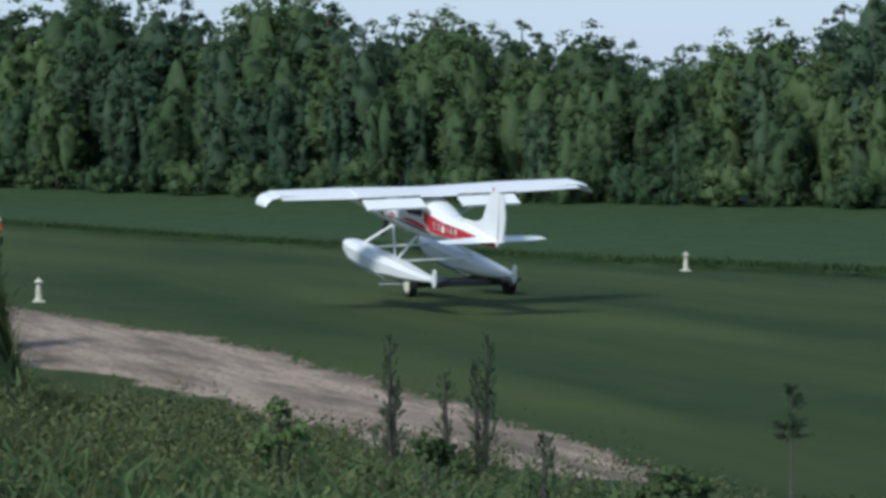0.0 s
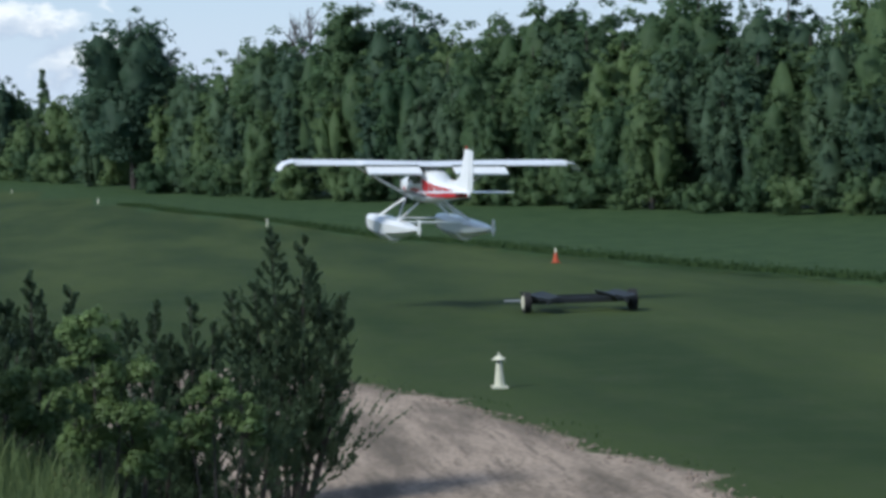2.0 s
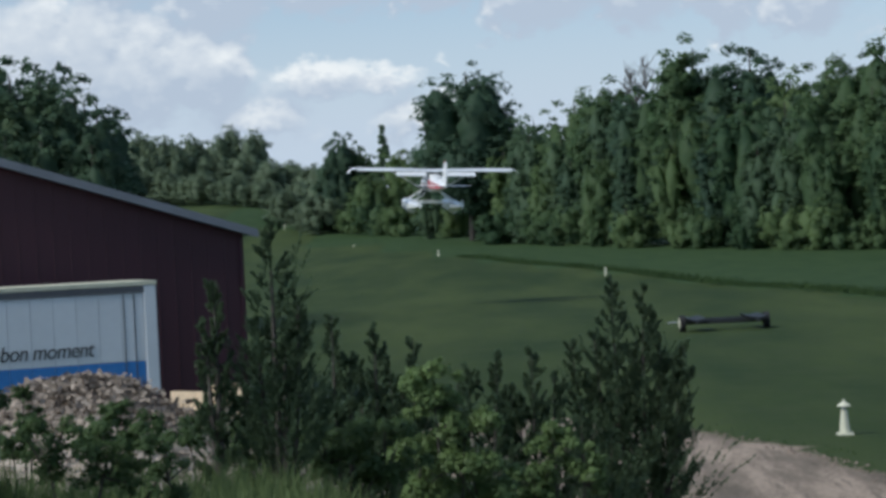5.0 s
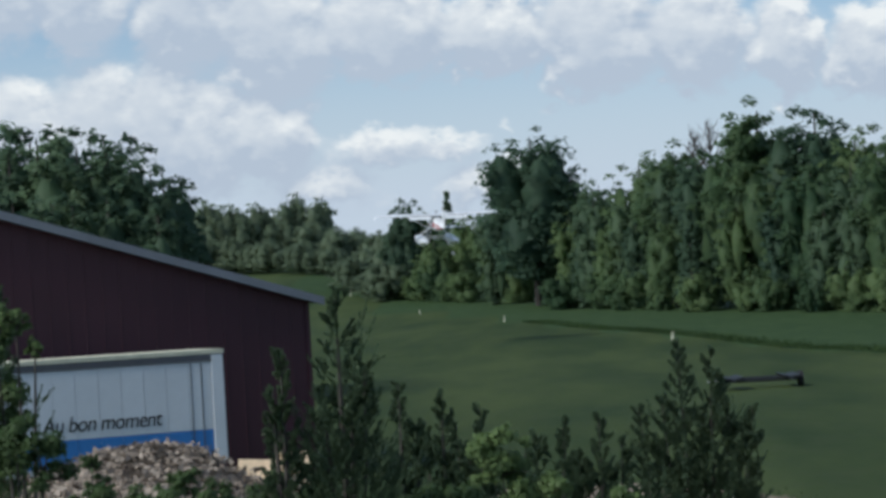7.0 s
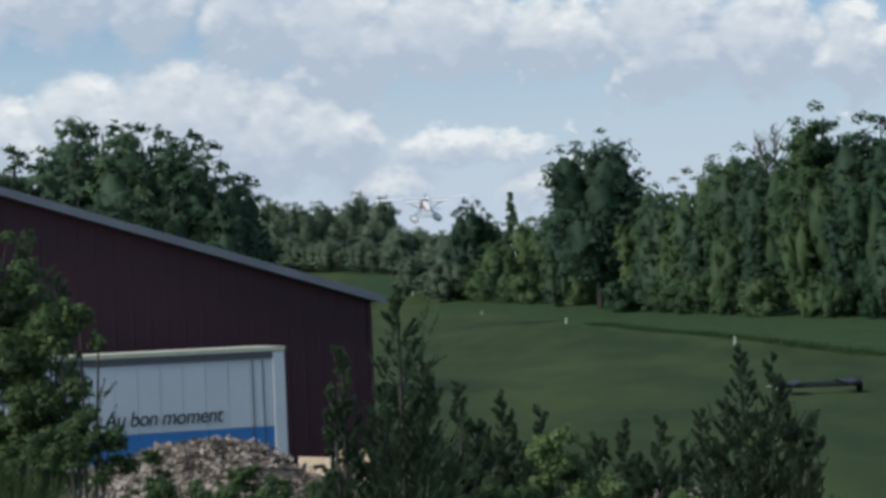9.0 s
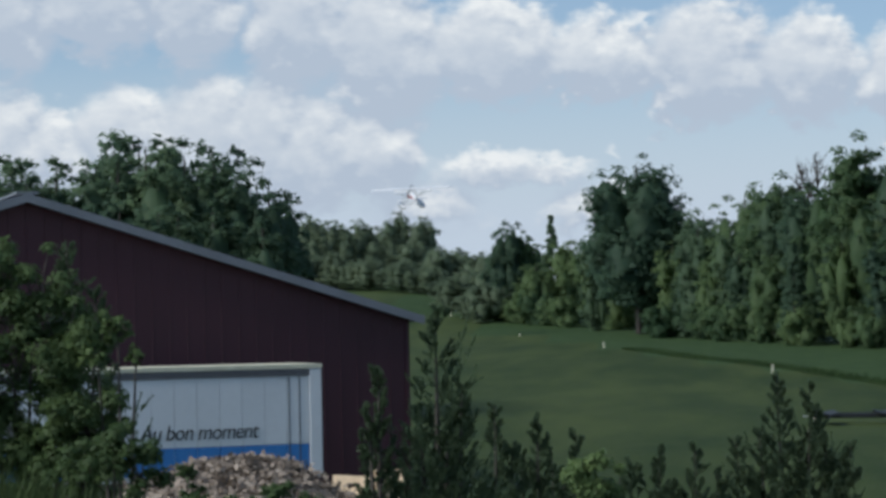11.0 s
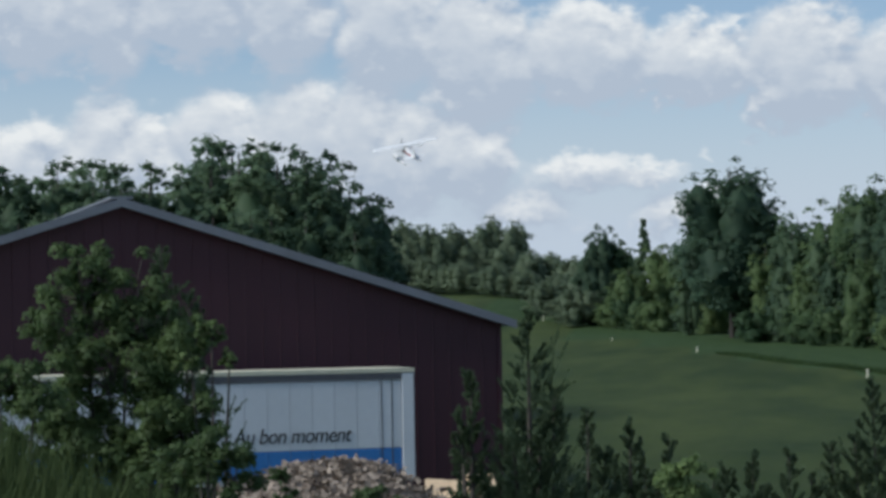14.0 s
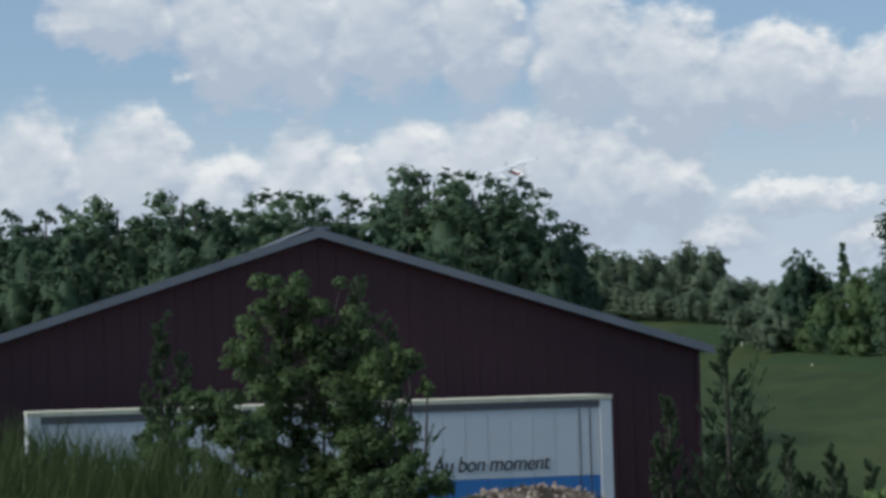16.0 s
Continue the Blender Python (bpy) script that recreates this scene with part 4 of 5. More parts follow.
def sprays(rng, stems, per, length, width, droop=0.0, spread=0.5):
    """Feathery sprays along branch lines: each stem is (foot, tip)."""
    foot = np.repeat(np.array([s[0] for s in stems]), per, 0)
    tip = np.repeat(np.array([s[1] for s in stems]), per, 0)
    n = len(foot)
    k = rng.uniform(0.12, 1.0, n)[:, None]
    axis = tip - foot
    axis /= np.linalg.norm(axis, axis=1, keepdims=True) + 1e-9
    p = foot + (tip - foot) * k
    d = axis + rng.normal(size=(n, 3)) * spread + np.array([0, 0, 0.25 - droop])
    d /= np.linalg.norm(d, axis=1, keepdims=True)
    side = np.cross(d, rng.normal(size=(n, 3)))
    side /= np.linalg.norm(side, axis=1, keepdims=True)
    ln = length * rng.uniform(0.5, 1.25, n)[:, None] * (1.25 - 0.9 * k)
    w = width * rng.uniform(0.6, 1.3, n)[:, None]
    v = np.stack([p - side * w, p + d * ln * 0.3 + side * w * 1.4, p + d * ln], 1).reshape(-1, 3)
    return v, np.arange(n * 3).reshape(-1, 3)


def build_cedar(seed, x, y, leaders, label, dense=26, big=1.0):
    """A juniper: leaders (dx, dy, top z, half width at its foot) with rising feathered branches."""
    rng = np.random.default_rng(seed)
    z0 = float(ground_z(x, y))
    tree = empty("cedar", Matrix.Translation((x, y, z0)), label, "conifer shrub", "cedars on the bank")
    stems = []
    for dx, dy, top, half in leaders:
        bm = bmesh.new()
        h = top - z0
        tipp = np.array([dx, dy, h])
        rod(bm, (dx * 0.25, dy * 0.25, -0.2), (dx * 0.8, dy * 0.8, h * 0.5), 0.05, 0.03, 6)
        rod(bm, (dx * 0.8, dy * 0.8, h * 0.5), tuple(tipp), 0.03, 0.005, 5)
        part("trunk", bm, M_BARK, tree)
        n = int(60 * h / 2.2 / big)
        for i in range(n):
            f = (i + rng.uniform(0, 1)) / n
            c = np.array([dx * (0.5 + 0.5 * f), dy * (0.5 + 0.5 * f), h * (0.05 + 0.93 * f)])
            r = 1.15 * half * (1 - f) ** 0.9 * rng.uniform(0.5, 1.25) + 0.05
            if rng.uniform(0, 1) < 0.16:
                r *= 1.5
            a = rng.uniform(0, 6.283)
            out = np.array([r * math.cos(a), r * math.sin(a), r * rng.uniform(0.5, 1.2) + 0.05])
            bend = c + out * 0.6 + np.array([0, 0, -0.1 * r])
            stems += [(c + out * 0.15, bend), (bend, c + out)]
            # side twigs crowd the outer half of each branch
            for k in range(3):
                q = c + out * rng.uniform(0.45, 0.95)
                stems.append((q, q + out * 0.25 + rng.normal(size=3) * 0.1 * r + np.array([0, 0, 0.12 * r])))
        stems += [(tipp - np.array([0, 0, 0.35 * q]), tipp + np.array([rng.normal() * 0.02, rng.normal() * 0.02, 0.05 - 0.3 * (q - 1)])) for q in (1, 2, 3)]
    v, f = sprays(rng, stems, dense, 0.06 * big, 0.0092 * big, spread=0.48)
    mesh_object("foliage", v.tolist(), f.tolist(), M_CEDAR, tree)
    return tree


def build_bush(seed, x, y, heads, leaves, size, mat, label, name="bush"):
    """A broadleaved bush: heads (dx, dy, centre z, radius) of leaves on thin stems."""
    rng = np.random.default_rng(seed)
    z0 = float(ground_z(x, y))
    ob = empty(name, Matrix.Translation((x, y, z0)), label, "bush", "bushes on the bank")
    cs, rs = [], []
    for dx, dy, cz, r in heads:
        bm = bmesh.new()
        c = np.array([dx, dy, cz - z0])
        rod(bm, (dx * 0.15, dy * 0.15, -0.2), tuple(c), 0.03, 0.008, 5)
        for i in range(20):
            d = rng.normal(size=3)
            d /= np.linalg.norm(d)
            q = c + d * r * rng.uniform(0.3, 0.95)
            if i < 8:
                rod(bm, tuple(c - np.array([0, 0, r * 0.4])), tuple(q), 0.012, 0.004, 4)
            cs.append(q)
            rs.append(r * rng.uniform(0.16, 0.36))
        part("stem", bm, M_BARK, ob)
    v, f, nn = leaf_clumps(rng, np.array(cs), np.array(rs), int(leaves * 1.5), size, 0.4, 1.3)
    mesh_object("foliage", v.tolist(), f.tolist(), mat, ob, normals=nn)
    return ob


def up(el0, d):
    """Height seen at an elevation, d metres off."""
    return EYE + d * math.tan(radians(el0))


DARK = "dark green juniper with feathered rising branches on the bank"
for seed, az0, d, leads in ((31, -6.37, 23, [(0, 0, 0.27, 0.5), (0.25, 0.1, -1.6, 0.4), (-0.2, 0.2, -2.2, 0.45), (0.1, 0, -2.6, 0.6)]),
                            (32, -4.91, 26, [(0, 0, -2.16, 0.25), (0.18, 0.1, -3.2, 0.35), (-0.1, 0, -3.9, 0.5)]), (33, -3.85, 27, [(0, 0, -2.45, 0.25), (-0.2, 0, -3.4, 0.35), (0.1, 0, -4.0, 0.5)]),
                            (34, -3.2, 28, [(0.16, 0, -2.85, 0.3), (-0.15, 0.1, -3.3, 0.45), (0, 0, -4.2, 0.6)]), (35, -0.8, 31, [(0, 0, -3.3, 0.45), (-0.4, 0, -3.6, 0.5), (0.2, 0, -4.2, 0.7)]),
                            (36, 0.1, 31, [(0, 0, -3.2, 0.45), (0.3, 0.1, -3.9, 0.5), (-0.2, 0, -4.4, 0.7)]),
                            (37, 2.55, 34, [(-0.22, 0, -1.44, 0.62), (0.26, 0.05, -1.76, 0.7), (-0.85, 0.0, -3.1, 0.4), (0.85, 0.0, -3.25, 0.45), (-0.5, -0.1, -2.9, 0.6), (0.5, 0.1, -3.0, 0.65), (0.1, 0.2, -3.2, 0.9), (-0.6, 0, -3.9, 0.7), (0.75, 0, -4.0, 0.6)]),
                            (38, -7.84, 23, [(0, 0, -1.2, 0.14), (-0.1, 0, -2.2, 0.16)]), (39, -15.6, 24, [(0, 0, 2.1, 0.45), (0.3, 0, 0.9, 0.45)]), (40, -20.6, 24, [(0, 0, 1.2, 0.26), (0.25, 0, 0.3, 0.3), (-0.15, 0, -0.5, 0.4)]), (41, 1.3, 30, [(0, 0, -4.6, 0.6), (0.4, 0, -5.4, 0.6)]), (42, -1.8, 29.5, [(0, 0, -4.0, 0.6), (0.5, 0, -4.4, 0.6), (-0.4, 0, -4.8, 0.6)])):
    x, y = polar(az0, d)
    build_cedar(seed, x, y, [(dx, dy, up(e0, d), half) for dx, dy, e0, half in leads], DARK, 33, d / 24)
BRIGHT = "leafy bush with bright green leaves on the bank"
for seed, az0, d, heads, n, mat in ((51, -2.1, 25.2, [(-0.14, 0, -4.2, 0.45), (0.2, 0, -5.0, 0.5), (-0.35, 0, -6.2, 0.55), (0.3, 0.1, -6.6, 0.55)], 6500, M_LEAF_BRIGHT),
                                    (52, 0.6, 29, [(0, 0, -5.6, 0.35), (0.4, 0, -6.4, 0.4), (-0.3, 0, -6.6, 0.4)], 2200, M_LEAF_BRIGHT),
                                    (53, -16.9, 21, [(-0.25, 0, 1.3, 0.4), (0.15, 0.1, 0.9, 0.5), (-0.45, 0, 0.1, 0.45), (0.4, 0.1, -0.2, 0.5), (0.0, 0, -0.9, 0.55), (0.55, 0, -1.4, 0.5), (-0.35, 0, -1.8, 0.5), (0.3, 0, -2.4, 0.6), (0.75, 0, -2.5, 0.4), (-0.75, 0, -2.6, 0.45), (0.7, 0, -3.3, 0.45), (-0.3, 0, -3.4, 0.6), (0.25, 0.1, -3.6, 0.6)], 21000, M_LEAF_BUSH),
                                    (54, -19.6, 19.5, [(0, 0, -1.1, 0.3), (0.3, 0, -1.6, 0.35), (-0.3, 0, -1.9, 0.3)], 1900, M_LEAF_BUSH),
                                    (55, -14.5, 18.5, [(0, 0, -2.9, 0.24), (0.22, 0, -3.6, 0.3), (-0.25, 0, -3.7, 0.3)], 1900, M_LEAF_BUSH),
                                    (56, -11.6, 19.0, [(-0.2, 0, -5.2, 0.35), (0.3, 0, -5.4, 0.4), (0.8, 0, -5.6, 0.35)], 2200, M_LEAF_BUSH),
                                    (59, -10.4, 30.0, [(0, 0, -4.35, 0.3), (0.38, 0, -4.8, 0.34), (-0.42, 0, -4.9, 0.3), (0.1, 0, -5.6, 0.4)], 2000, M_LEAF_BUSH),
                                    (60, -12.7, 27.0, [(0, 0, -3.7, 0.12), (0.08, 0, -4.4, 0.2), (-0.15, 0, -5.0, 0.26)], 800, M_LEAF_BUSH),
                                    (65, -8.0, 31.0, [(0, 0, -4.5, 0.25), (-0.35, 0, -4.9, 0.28), (0.3, 0, -5.2, 0.3)], 1200, M_LEAF_BUSH),
                                    (57, -14.35, 20.5, [(0, 0, 0.0, 0.14), (-0.2, 0.0, -0.6, 0.2), (0.16, 0, -0.7, 0.1)], 700, M_LEAF_BRIGHT),
                                    (58, -5.2, 24, [(0, 0, -5.4, 0.5), (0.6, 0, -5.8, 0.5), (-0.7, 0, -5.7, 0.45)], 3400, M_LEAF_BUSH)):
    x, y = polar(az0, d)
    build_bush(seed, x, y, [(dx, dy, up(e0, d), r) for dx, dy, e0, r in heads], int(n * 1.5), 0.00095 * d, mat, BRIGHT if mat is M_LEAF_BRIGHT else "green broadleaved bush growing on the bank")

# saplings and tall weeds below the eye
build_cedar(61, 0.22, 2.07, [(0, 0, 2.95, 0.1), (0.06, 0, 2.4, 0.15)], "thin dark juniper sapling among weeds", 11, 0.6)
build_cedar(62, 1.35, 2.15, [(0.1, 0, 2.9, 0.12), (-0.05, 0, 2.62, 0.1)], "thin dark juniper sapling among weeds", 11, 0.6)
build_cedar(63, -0.75, -4.0, [(0, 0, 2.6, 0.12)], "thin dark juniper sapling among weeds", 11, 0.6)
build_cedar(64, 0.4, 0.9, [(0, 0, 2.65, 0.06)], "thin dark juniper sapling among weeds", 9, 0.6)


def build_pine_sapling(x, y, top):
    """A young pine: a bare stem with a flat head of needle tufts."""
    rng = np.random.default_rng(71)
    z0 = float(ground_z(x, y))
    ob = empty("pine_sapling", Matrix.Translation((x, y, z0)), "young pine sapling with a bare stem and bushy head", "sapling")
    h = top - z0
    bm = bmesh.new()
    rod(bm, (0, 0, -0.1), (0.02, 0, h), 0.028, 0.01, 6)
    stems = []
    for i in range(30):
        f = rng.uniform(0, 1)
        a, r = rng.uniform(0, 6.283), 0.06 + 0.3 * (1 - f) * rng.uniform(0.4, 1)
        c = np.array([0, 0, h - 0.55 + 0.55 * f])
        t1 = c + np.array([r * math.cos(a), r * math.sin(a), 0.06])
        rod(bm, tuple(c), tuple(t1), 0.006, 0.003, 4)
        stems.append((c, t1))
    part("stem", bm, M_BARK, ob)
    v, f = sprays(rng, stems, 60, 0.1, 0.006, spread=0.8)
    mesh_object("needles", v.tolist(), f.tolist(), M_CEDAR, ob)


build_pine_sapling(3.66, -0.75, 2.52)
build_bush(72, -2.5, -2.2, [(0, 0, 2.72, 0.14), (0.12, 0, 2.5, 0.16), (-0.15, 0, 2.45, 0.15)], 700, 0.03, M_LEAF_BRIGHT, "bright yellow-green leafy weed on the bank", "tall_weed")
build_bush(73, -3.15, -5.2, [(0, 0, 2.42, 0.12), (0.1, 0.1, 2.3, 0.12)], 420, 0.026, M_LEAF_BRIGHT, "bright yellow-green leafy weed on the bank", "tall_weed")
build_bush(74, -0.78, -6.3, [(0, 0, 2.52, 0.16), (0.22, 0.0, 2.48, 0.14), (-0.25, 0, 2.4, 0.15)], 800, 0.026, M_LEAF_BUSH, "green leafy weed on the bank", "tall_weed")
build_bush(75, -1.3, -2.7, [(0, 0, 2.4, 0.14), (0.2, 0.1, 2.35, 0.14), (0.35, 0, 2.2, 0.16)], 700, 0.026, M_LEAF_BUSH, "green leafy weed on the bank", "tall_weed")


def meadow_stuff(name, label, xs, ys, heights, width, mat, lift=0.0, seed=3, lean=0.35):
    """Many bent blades as one object."""
    rng = np.random.default_rng(seed)
    n = len(xs)
    zs = ground_z(xs, ys) + lift
    a = rng.uniform(0, 6.283, n)
    side = np.stack([np.cos(a), np.sin(a), 0 * a], 1) * (width * rng.uniform(0.6, 1.4, n))[:, None]
    b = rng.uniform(0, 6.283, n)
    ln = np.stack([np.cos(b), np.sin(b), 0 * b], 1) * (heights * lean * rng.uniform(0.2, 1.3, n))[:, None]
    p = np.stack([xs, ys, zs - 0.03], 1)
    hv = np.stack([0 * a, 0 * a, heights], 1)
    mid = p + hv * 0.6 + ln * 0.35
    v = np.stack([p - side, p + side, mid + side * 0.8, p + hv + ln, mid - side * 0.8], 1).reshape(-1, 3)
    k = np.arange(n)[:, None] * 5
    f = np.concatenate([k + np.array([[0, 1, 2, 4]])], 0).tolist() + (k + np.array([[4, 2, 3]])).tolist()
    return tagged(mesh_object(name, v.tolist(), f, mat), label, "grass", kind="stuff")


rng = np.random.default_rng(8)
# weeds on the flat of the bank and its crest
n = 56000
wx, wy = rng.uniform(-13, 8, n), rng.uniform(-14, 10, n)
side_ = bank_side(wx, wy)
keep = (side_ > -9.5) & (side_ < 12) & (rng.uniform(0, 1, n) < np.clip(1.0 + side_ * 0.09, 0.2, 1.0)) & (road_in(wx, wy) < -0.2) & (wx * 0.4 - wy > -9.0)
patch = 0.5 + 0.5 * np.sin(wx * 0.9 + 1.0) * np.sin(wy * 0.8) + 0.3 * np.sin(wx * 2.3) * np.sin(wy * 2.9 + 1)
meadow_stuff("bank_weeds", "mixed green and straw weeds covering the bank", wx[keep], wy[keep], (0.1 + 0.34 * np.clip(patch, 0, 1.2) * rng.uniform(0.2, 1.0, n) ** 1.4 + 0.4 * smooth01((-wx - 0.8) / 2) * smooth01((wy + 3.5) / 2) * rng.uniform(0.2, 1, n))[keep], 0.006, M_WEED, seed=9, lean=0.9)
# leafy weeds in clumps between the blades
n = 4600
wx, wy = rng.uniform(-12, 8, n), rng.uniform(-13, 22, n)
side_ = bank_side(wx, wy)
keep = (side_ > -17) & (side_ < 11) & (road_in(wx, wy) < -0.1) & (wx < 5.5) & ~((wy > 1.5) & (wx < -1.2))
wx, wy = wx[keep], wy[keep]
tall = 0.12 + 0.4 * rng.uniform(0, 1, len(wx)) ** 2 + 0.3 * smooth01((-wx - 0.8) / 2) * smooth01((wy + 3.5) / 2)
cc = np.stack([wx, wy, ground_z(wx, wy) + tall * 0.7], 1)
lv, lf, ln_ = leaf_clumps(np.random.default_rng(21), cc, 0.1 + 0.3 * tall * rng.uniform(0.5, 1.2, len(wx)), 42000, 0.024, 0.5, 1.1)
tagged(mesh_object("bank_leaves", lv.tolist(), lf.tolist(), M_WEED, normals=ln_), "leafy green and yellowish weeds covering the bank", "weeds", kind="stuff")
# broad weed leaves between the blades
n = 24000
wx, wy = rng.uniform(-12, 7, n), rng.uniform(-12, 8, n)
keep = (bank_side(wx, wy) > -8.5) & (road_in(wx, wy) < 0) & (wx * 0.4 - wy > -8.0)
meadow_stuff("bank_herbs", "low broad-leaved green herbs covering the bank", wx[keep], wy[keep], (0.1 + 0.38 * rng.uniform(0, 1, n) ** 2)[keep], 0.026, M_LEAF_BUSH, seed=10, lean=1.2)
# tall grass on the rise by the barn side
n = 38000
az_, d_ = rng.uniform(-28, -9.0, n), rng.uniform(8.5, 14.5, n)
wx, wy = d_ * np.sin(np.radians(az_)), d_ * np.cos(np.radians(az_))
meadow_stuff("bank_grass", "tall green grass growing on the rise of the bank", wx, wy, 0.2 + 0.38 * rng.uniform(0, 1, n) ** 2, 0.0045, M_BANKGRASS, seed=12)
n = 22000
wx, wy = rng.uniform(-8, 0.7, n), rng.uniform(16.5, 23.5, n)
meadow_stuff("knoll_grass", "tall green grass growing on a low knoll", wx, wy, 0.18 + 0.4 * rng.uniform(0, 1, n) ** 2, 0.006, M_KNOLLGRASS_SUN, seed=16)
# unmown meadow beyond the strip
n = 20000
wy = 40 + 200 * rng.uniform(0, 1, n) ** 1.4
wx = np.interp(wy, EDGE_Y, EDGE_X) + np.abs(rng.normal(0, 1.3, n)) - 0.3
meadow_stuff("meadow_grass", "tall unmown dark green meadow grass beside the strip", wx, wy, rng.uniform(0.08, 0.24, n), 0.04, M_GRASSB, 0.24, seed=13)

# ---- heap of chips and boards by the barn ----


def build_heap():
    """A long heap of wood chips."""
    cx, cy = polar(-11.0, 40.5)
    n, rings, bmv = 48, 18, []
    for j in range(rings + 1):
        q = j / rings
        for i in range(n):
            a = 2 * math.pi * i / n
            x, y = 5.6 * q * math.cos(a), 3.4 * q * math.sin(a)
            prof = max(0.0, 1 - q ** 1.5) * (2.62 - 0.1 * (x + 1.2) - 0.03 * (x + 1.0) ** 2)
            prof += 0.22 * noise.noise(Vector((x * 0.9, y * 0.9, 3.0))) * (1 - q ** 4) + 0.1 * noise.noise(Vector((x * 2.6, y * 2.6, 7.0))) * (1 - q ** 4)
            bmv.append((x, y, prof - 0.05))
    faces = [(j * n + i, j * n + (i + 1) % n, (j + 1) * n + (i + 1) % n, (j + 1) * n + i) for j in range(1, rings) for i in range(n)]
    faces.append(tuple(range(n, 2 * n)))
    heap = empty("mulch_heap", Matrix.Translation((cx, cy, float(ground_z(cx, cy)))), "brown heap of shredded wood chips before the barn", "heap")
    body = mesh_object("heap_body", bmv, faces, M_MULCH, heap)
    rng = np.random.default_rng(77)
    m = 16000
    k = rng.integers(n, n * rings, m)
    p = np.array(bmv)[k] + rng.normal(size=(m, 3)) * np.array([0.16, 0.16, 0.03]) + np.array([0, 0, 0.04])
    u = rng.normal(size=(m, 3)) * np.array([1, 1, 0.5])
    u /= np.linalg.norm(u, axis=1, keepdims=True)
    w = np.cross(u, rng.normal(size=(m, 3)))
    w /= np.linalg.norm(w, axis=1, keepdims=True)
    ln, wd = rng.uniform(0.025, 0.09, m)[:, None], rng.uniform(0.01, 0.035, m)[:, None]
    v = np.stack([p - u * ln - w * wd, p + u * ln - w * wd, p + u * ln + w * wd, p - u * ln + w * wd], 1).reshape(-1, 3)
    tagged(mesh_object("chip_litter", v.tolist(), np.arange(m * 4).reshape(-1, 4).tolist(), M_MULCH, heap), kind="stuff")


build_heap()
px, py = polar(-8.2, 41.5)
pile = empty("board_stack", Matrix.Translation((px, py, float(ground_z(px, py)))), "pale broken boards lying on the end of the heap", "boards")
for i, (x, y, z, rx, ry, rz, l, w) in enumerate(((0, 0, 1.96, 44, 4, 8, 0.62, 0.28), (-0.15, -0.25, 1.88, 30, -6, -6, 0.5, 0.2), (0.3, -0.12, 2.12, 46, -10, 14, 0.4, 0.16), (0.42, 0.05, 2.25, 12, 6, 30, 0.3, 0.1), (0.1, 0.15, 1.8, 20, 2, 0, 0.6, 0.2))):
    bd = boxed("board", (-l, l, -w, w, -0.03, 0.03), M_PLY, pile, bevel=0.01)
    bd.matrix_basis = pose(x, y, z, rx, ry, rz)
for i, z in enumerate((0.2, 0.7, 1.3, 1.8)):
    bd = boxed("bearer", (-0.4, 0.4, -0.12, 0.12, -0.22, 0.26), M_BARK, pile, bevel=0.02)
    bd.matrix_basis = pose(0, 0.15, z, 0, 0, 8 * i)

# clods and torn turf along the track's edge
n = 1300
cy_ = rng.uniform(9, 55, n)
onfar = rng.uniform(0, 1, n) < 0.6
cx_ = np.where(onfar, np.interp(cy_, ROAD_Y, ROAD_FAR) + rng.normal(-0.1, 0.2, n), np.interp(cy_, ROAD_Y, ROAD_FAR) - rng.uniform(0, 4.5, n))
cz_ = ground_z(cx_, cy_)
r_ = rng.uniform(0.012, 0.05, n) * np.where(onfar, 1.2, 0.7)
shape_ = np.array([(1, 0, 0), (-0.9, 0.2, 0), (0.1, 1, 0.1), (0, -1, 0), (0.1, 0, 0.6)])
vv = np.stack([cx_, cy_, cz_ + 0.005], 1)[:, None, :] + shape_[None] * r_[:, None, None] * rng.uniform(0.6, 1.5, (n, 5, 3))
ff = (np.arange(n)[:, None, None] * 5 + np.array([[0, 2, 4], [2, 1, 4], [1, 3, 4], [3, 0, 4]])[None]).reshape(-1, 3)
tagged(mesh_object("dirt_clods", vv.reshape(-1, 3).tolist(), ff.tolist(), M_DIRT), "dry brown clods scattered along the dirt track", "clods", kind="stuff")
n = 700
ty_ = rng.uniform(9, 56, n)
tx_ = np.interp(ty_, ROAD_Y, ROAD_FAR) + 0.25 * np.sin(ty_ * 1.1) + np.abs(rng.normal(0, 0.5, n)) - 0.15
meadow_stuff("edge_grass", "short tufts of grass along the dirt track", tx_, ty_, rng.uniform(0.04, 0.13, n), 0.012, M_GRASSB, seed=14)



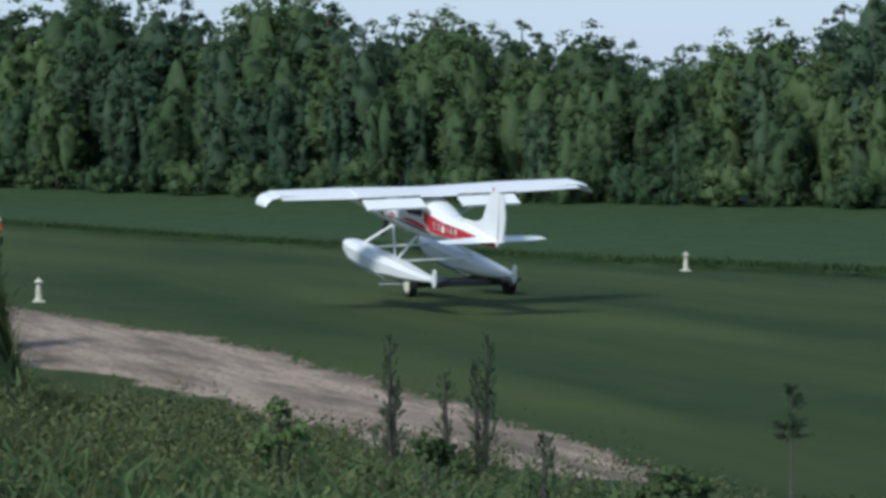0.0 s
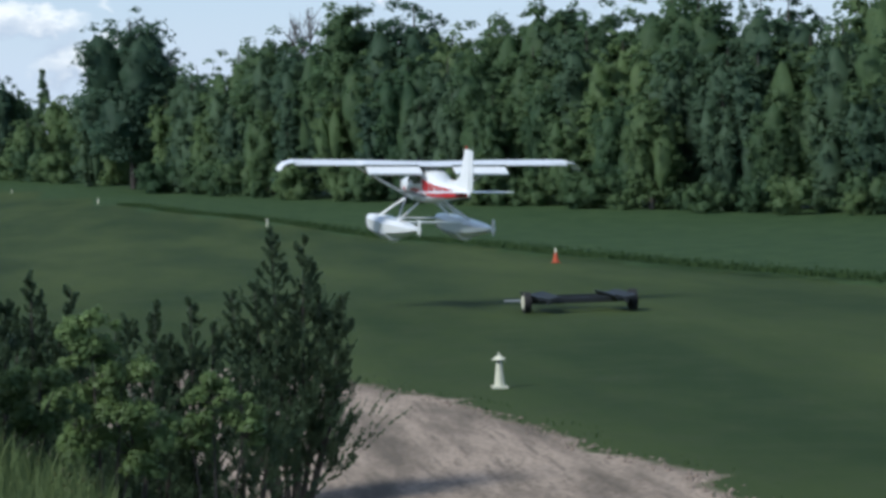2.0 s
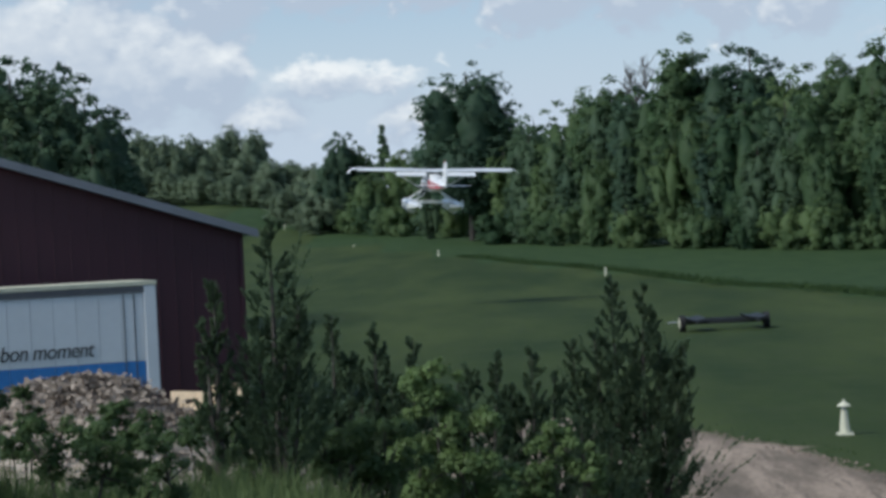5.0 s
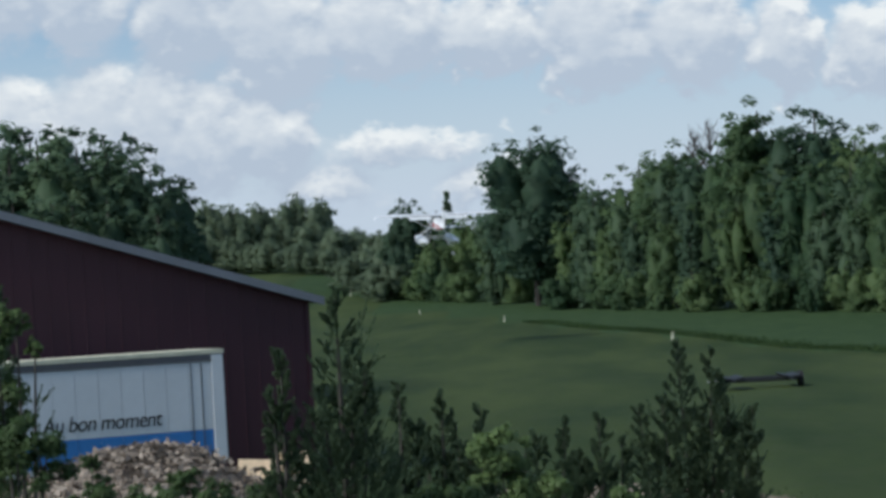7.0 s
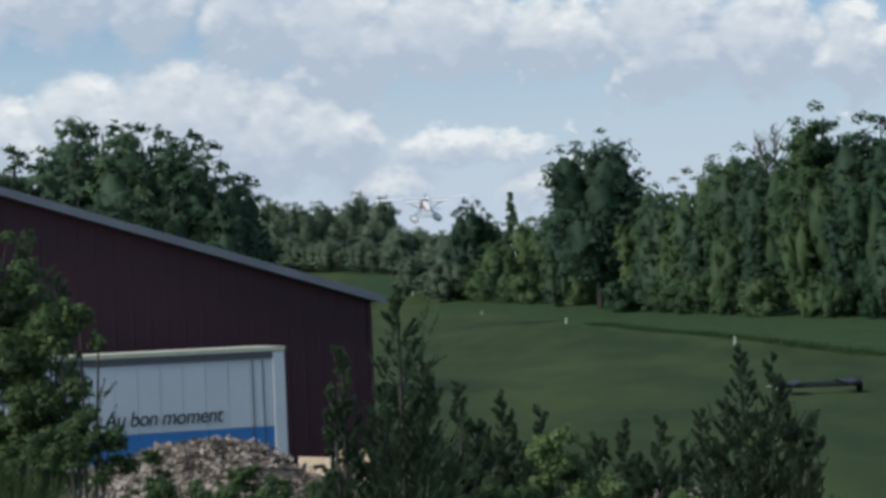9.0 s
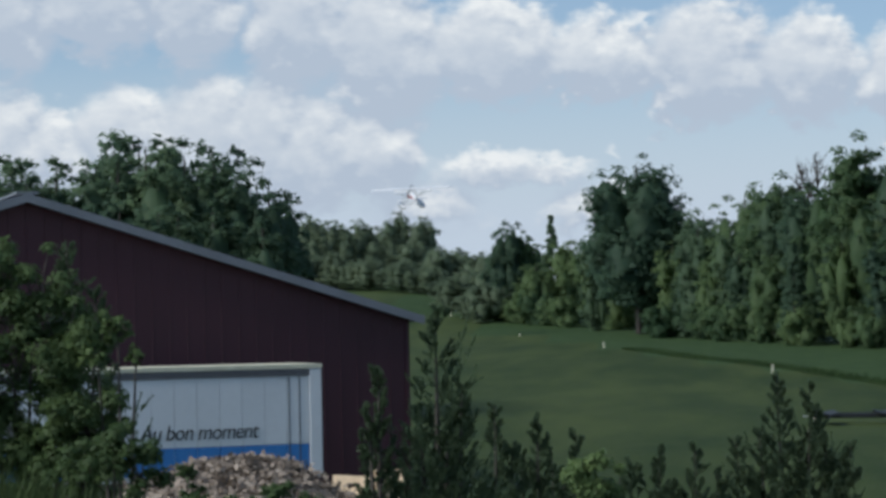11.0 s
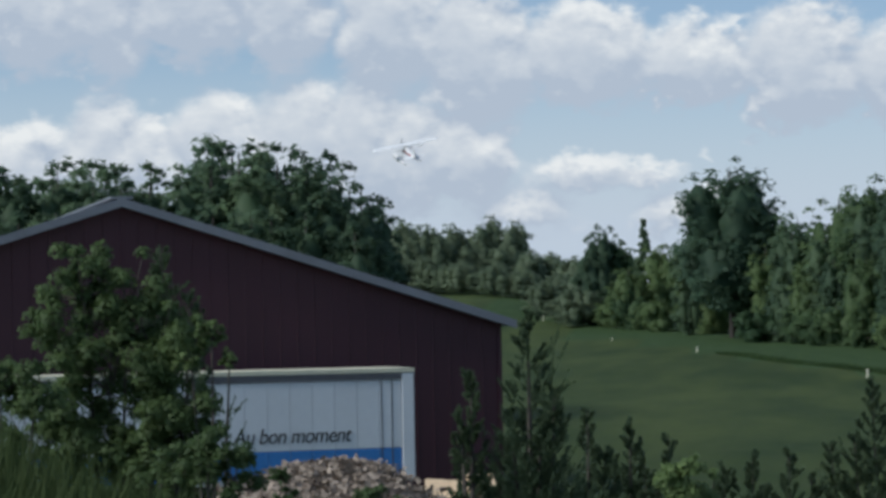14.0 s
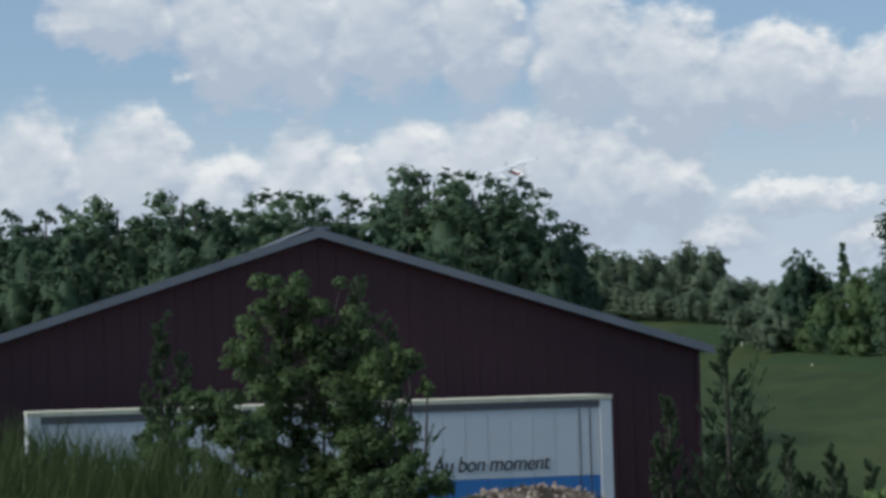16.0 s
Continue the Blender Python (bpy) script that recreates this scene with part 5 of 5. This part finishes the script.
def motions():
    """The aircraft takes off, leaving the trolley to roll out on the strip."""
    # seconds, place of the wing root, heading, pitch, bank (left positive)
    path = [
        (0.0, 17.57, 43.52, 3.6, 2.5, 7, 1.6),
        (0.5, 16.69, 56.35, 3.94, 5.5, 6, 0.7),
        (1.0, 13.02, 60.55, 4.44, 7.5, 4.5, -0.7),
        (1.5, 11.14, 71.38, 4.71, 8.5, 3, -0.4),
        (2.0, 8.72, 80.36, 5.09, 9.5, 2.2, -1.4),
        (2.5, 6.4, 90.03, 5.51, 10, 2, -2.5),
        (3.0, 4.06, 99.46, 5.95, 10.5, 2, -1.9),
        (3.5, 1.81, 109.75, 6.52, 10.5, 2, -1.6),
        (4.0, -0.54, 120.83, 7.2, 11, 2.5, -2.8),
        (6.5, -11.37, 184.55, 11.22, 11, 5, -2.7),
        (7.0, -12.74, 197.46, 12.18, 11, 6, -0.3),
        (7.5, -15.16, 211.3, 13.12, 11.5, 8, 1.5),
        (8.0, -17.71, 225.11, 14.46, 11.5, 8, 1.5),
        (8.5, -20.66, 238.89, 15.29, 11.5, 8, 1.5),
        (9.0, -24.6, 252.55, 16.5, 11.5, 8, 1.5),
        (11.5, -40.46, 314.77, 25.24, 15, 13, 3.6),
        (12.0, -44.23, 323.23, 27.32, 17, 18, 6.1),
        (12.5, -47.1, 331.81, 29.17, 19, 20, 9.9),
        (13.0, -51.12, 341.19, 31.33, 22, 20, 13.2),
        (14.0, -59.58, 359.89, 34.77, 27, 20, 12.4),
        (14.5, -64.71, 371.61, 36.29, 30, 19, 14.0),
        (15.0, -70.89, 383.14, 37.53, 33, 19, 17.3),
        (15.5, -77.22, 396.61, 39.18, 37, 19, 19.6),
        (16.0, -84.5, 409.86, 40.67, 40, 16, 17.2),
    ]
    walk(plane, [(t, pose(x, y, z, 0, 0, h) @ pose(0, 0, 0, p, 0, 0) @ pose(0, 0, 0, 0, -b, 0)) for t, x, y, z, h, p, b in path])
    roll = [(0.0, 20.9, 48.6), (0.5, 19.4, 58.8), (1.0, 16.2, 61.6), (1.5, 14.65, 69.5), (2.0, 13.3, 75.8), (2.5, 12.1, 81.4), (3.0, 11.1, 86.2), (3.5, 10.3, 90.3), (4.0, 9.7, 93.9), (5.0, 8.7, 99.3), (6.0, 8.1, 103.2), (6.5, 7.9, 104.7), (7.0, 7.8, 105.7), (7.5, 7.75, 106.2), (8.0, 7.7, 106.5), (9.0, 7.7, 106.6), (16.0, 7.7, 106.6)]
    walk(trolley, [(t, pose(x, y, float(ground_z(x, y)), 0, 0, 2)) for t, x, y in roll])


motions()
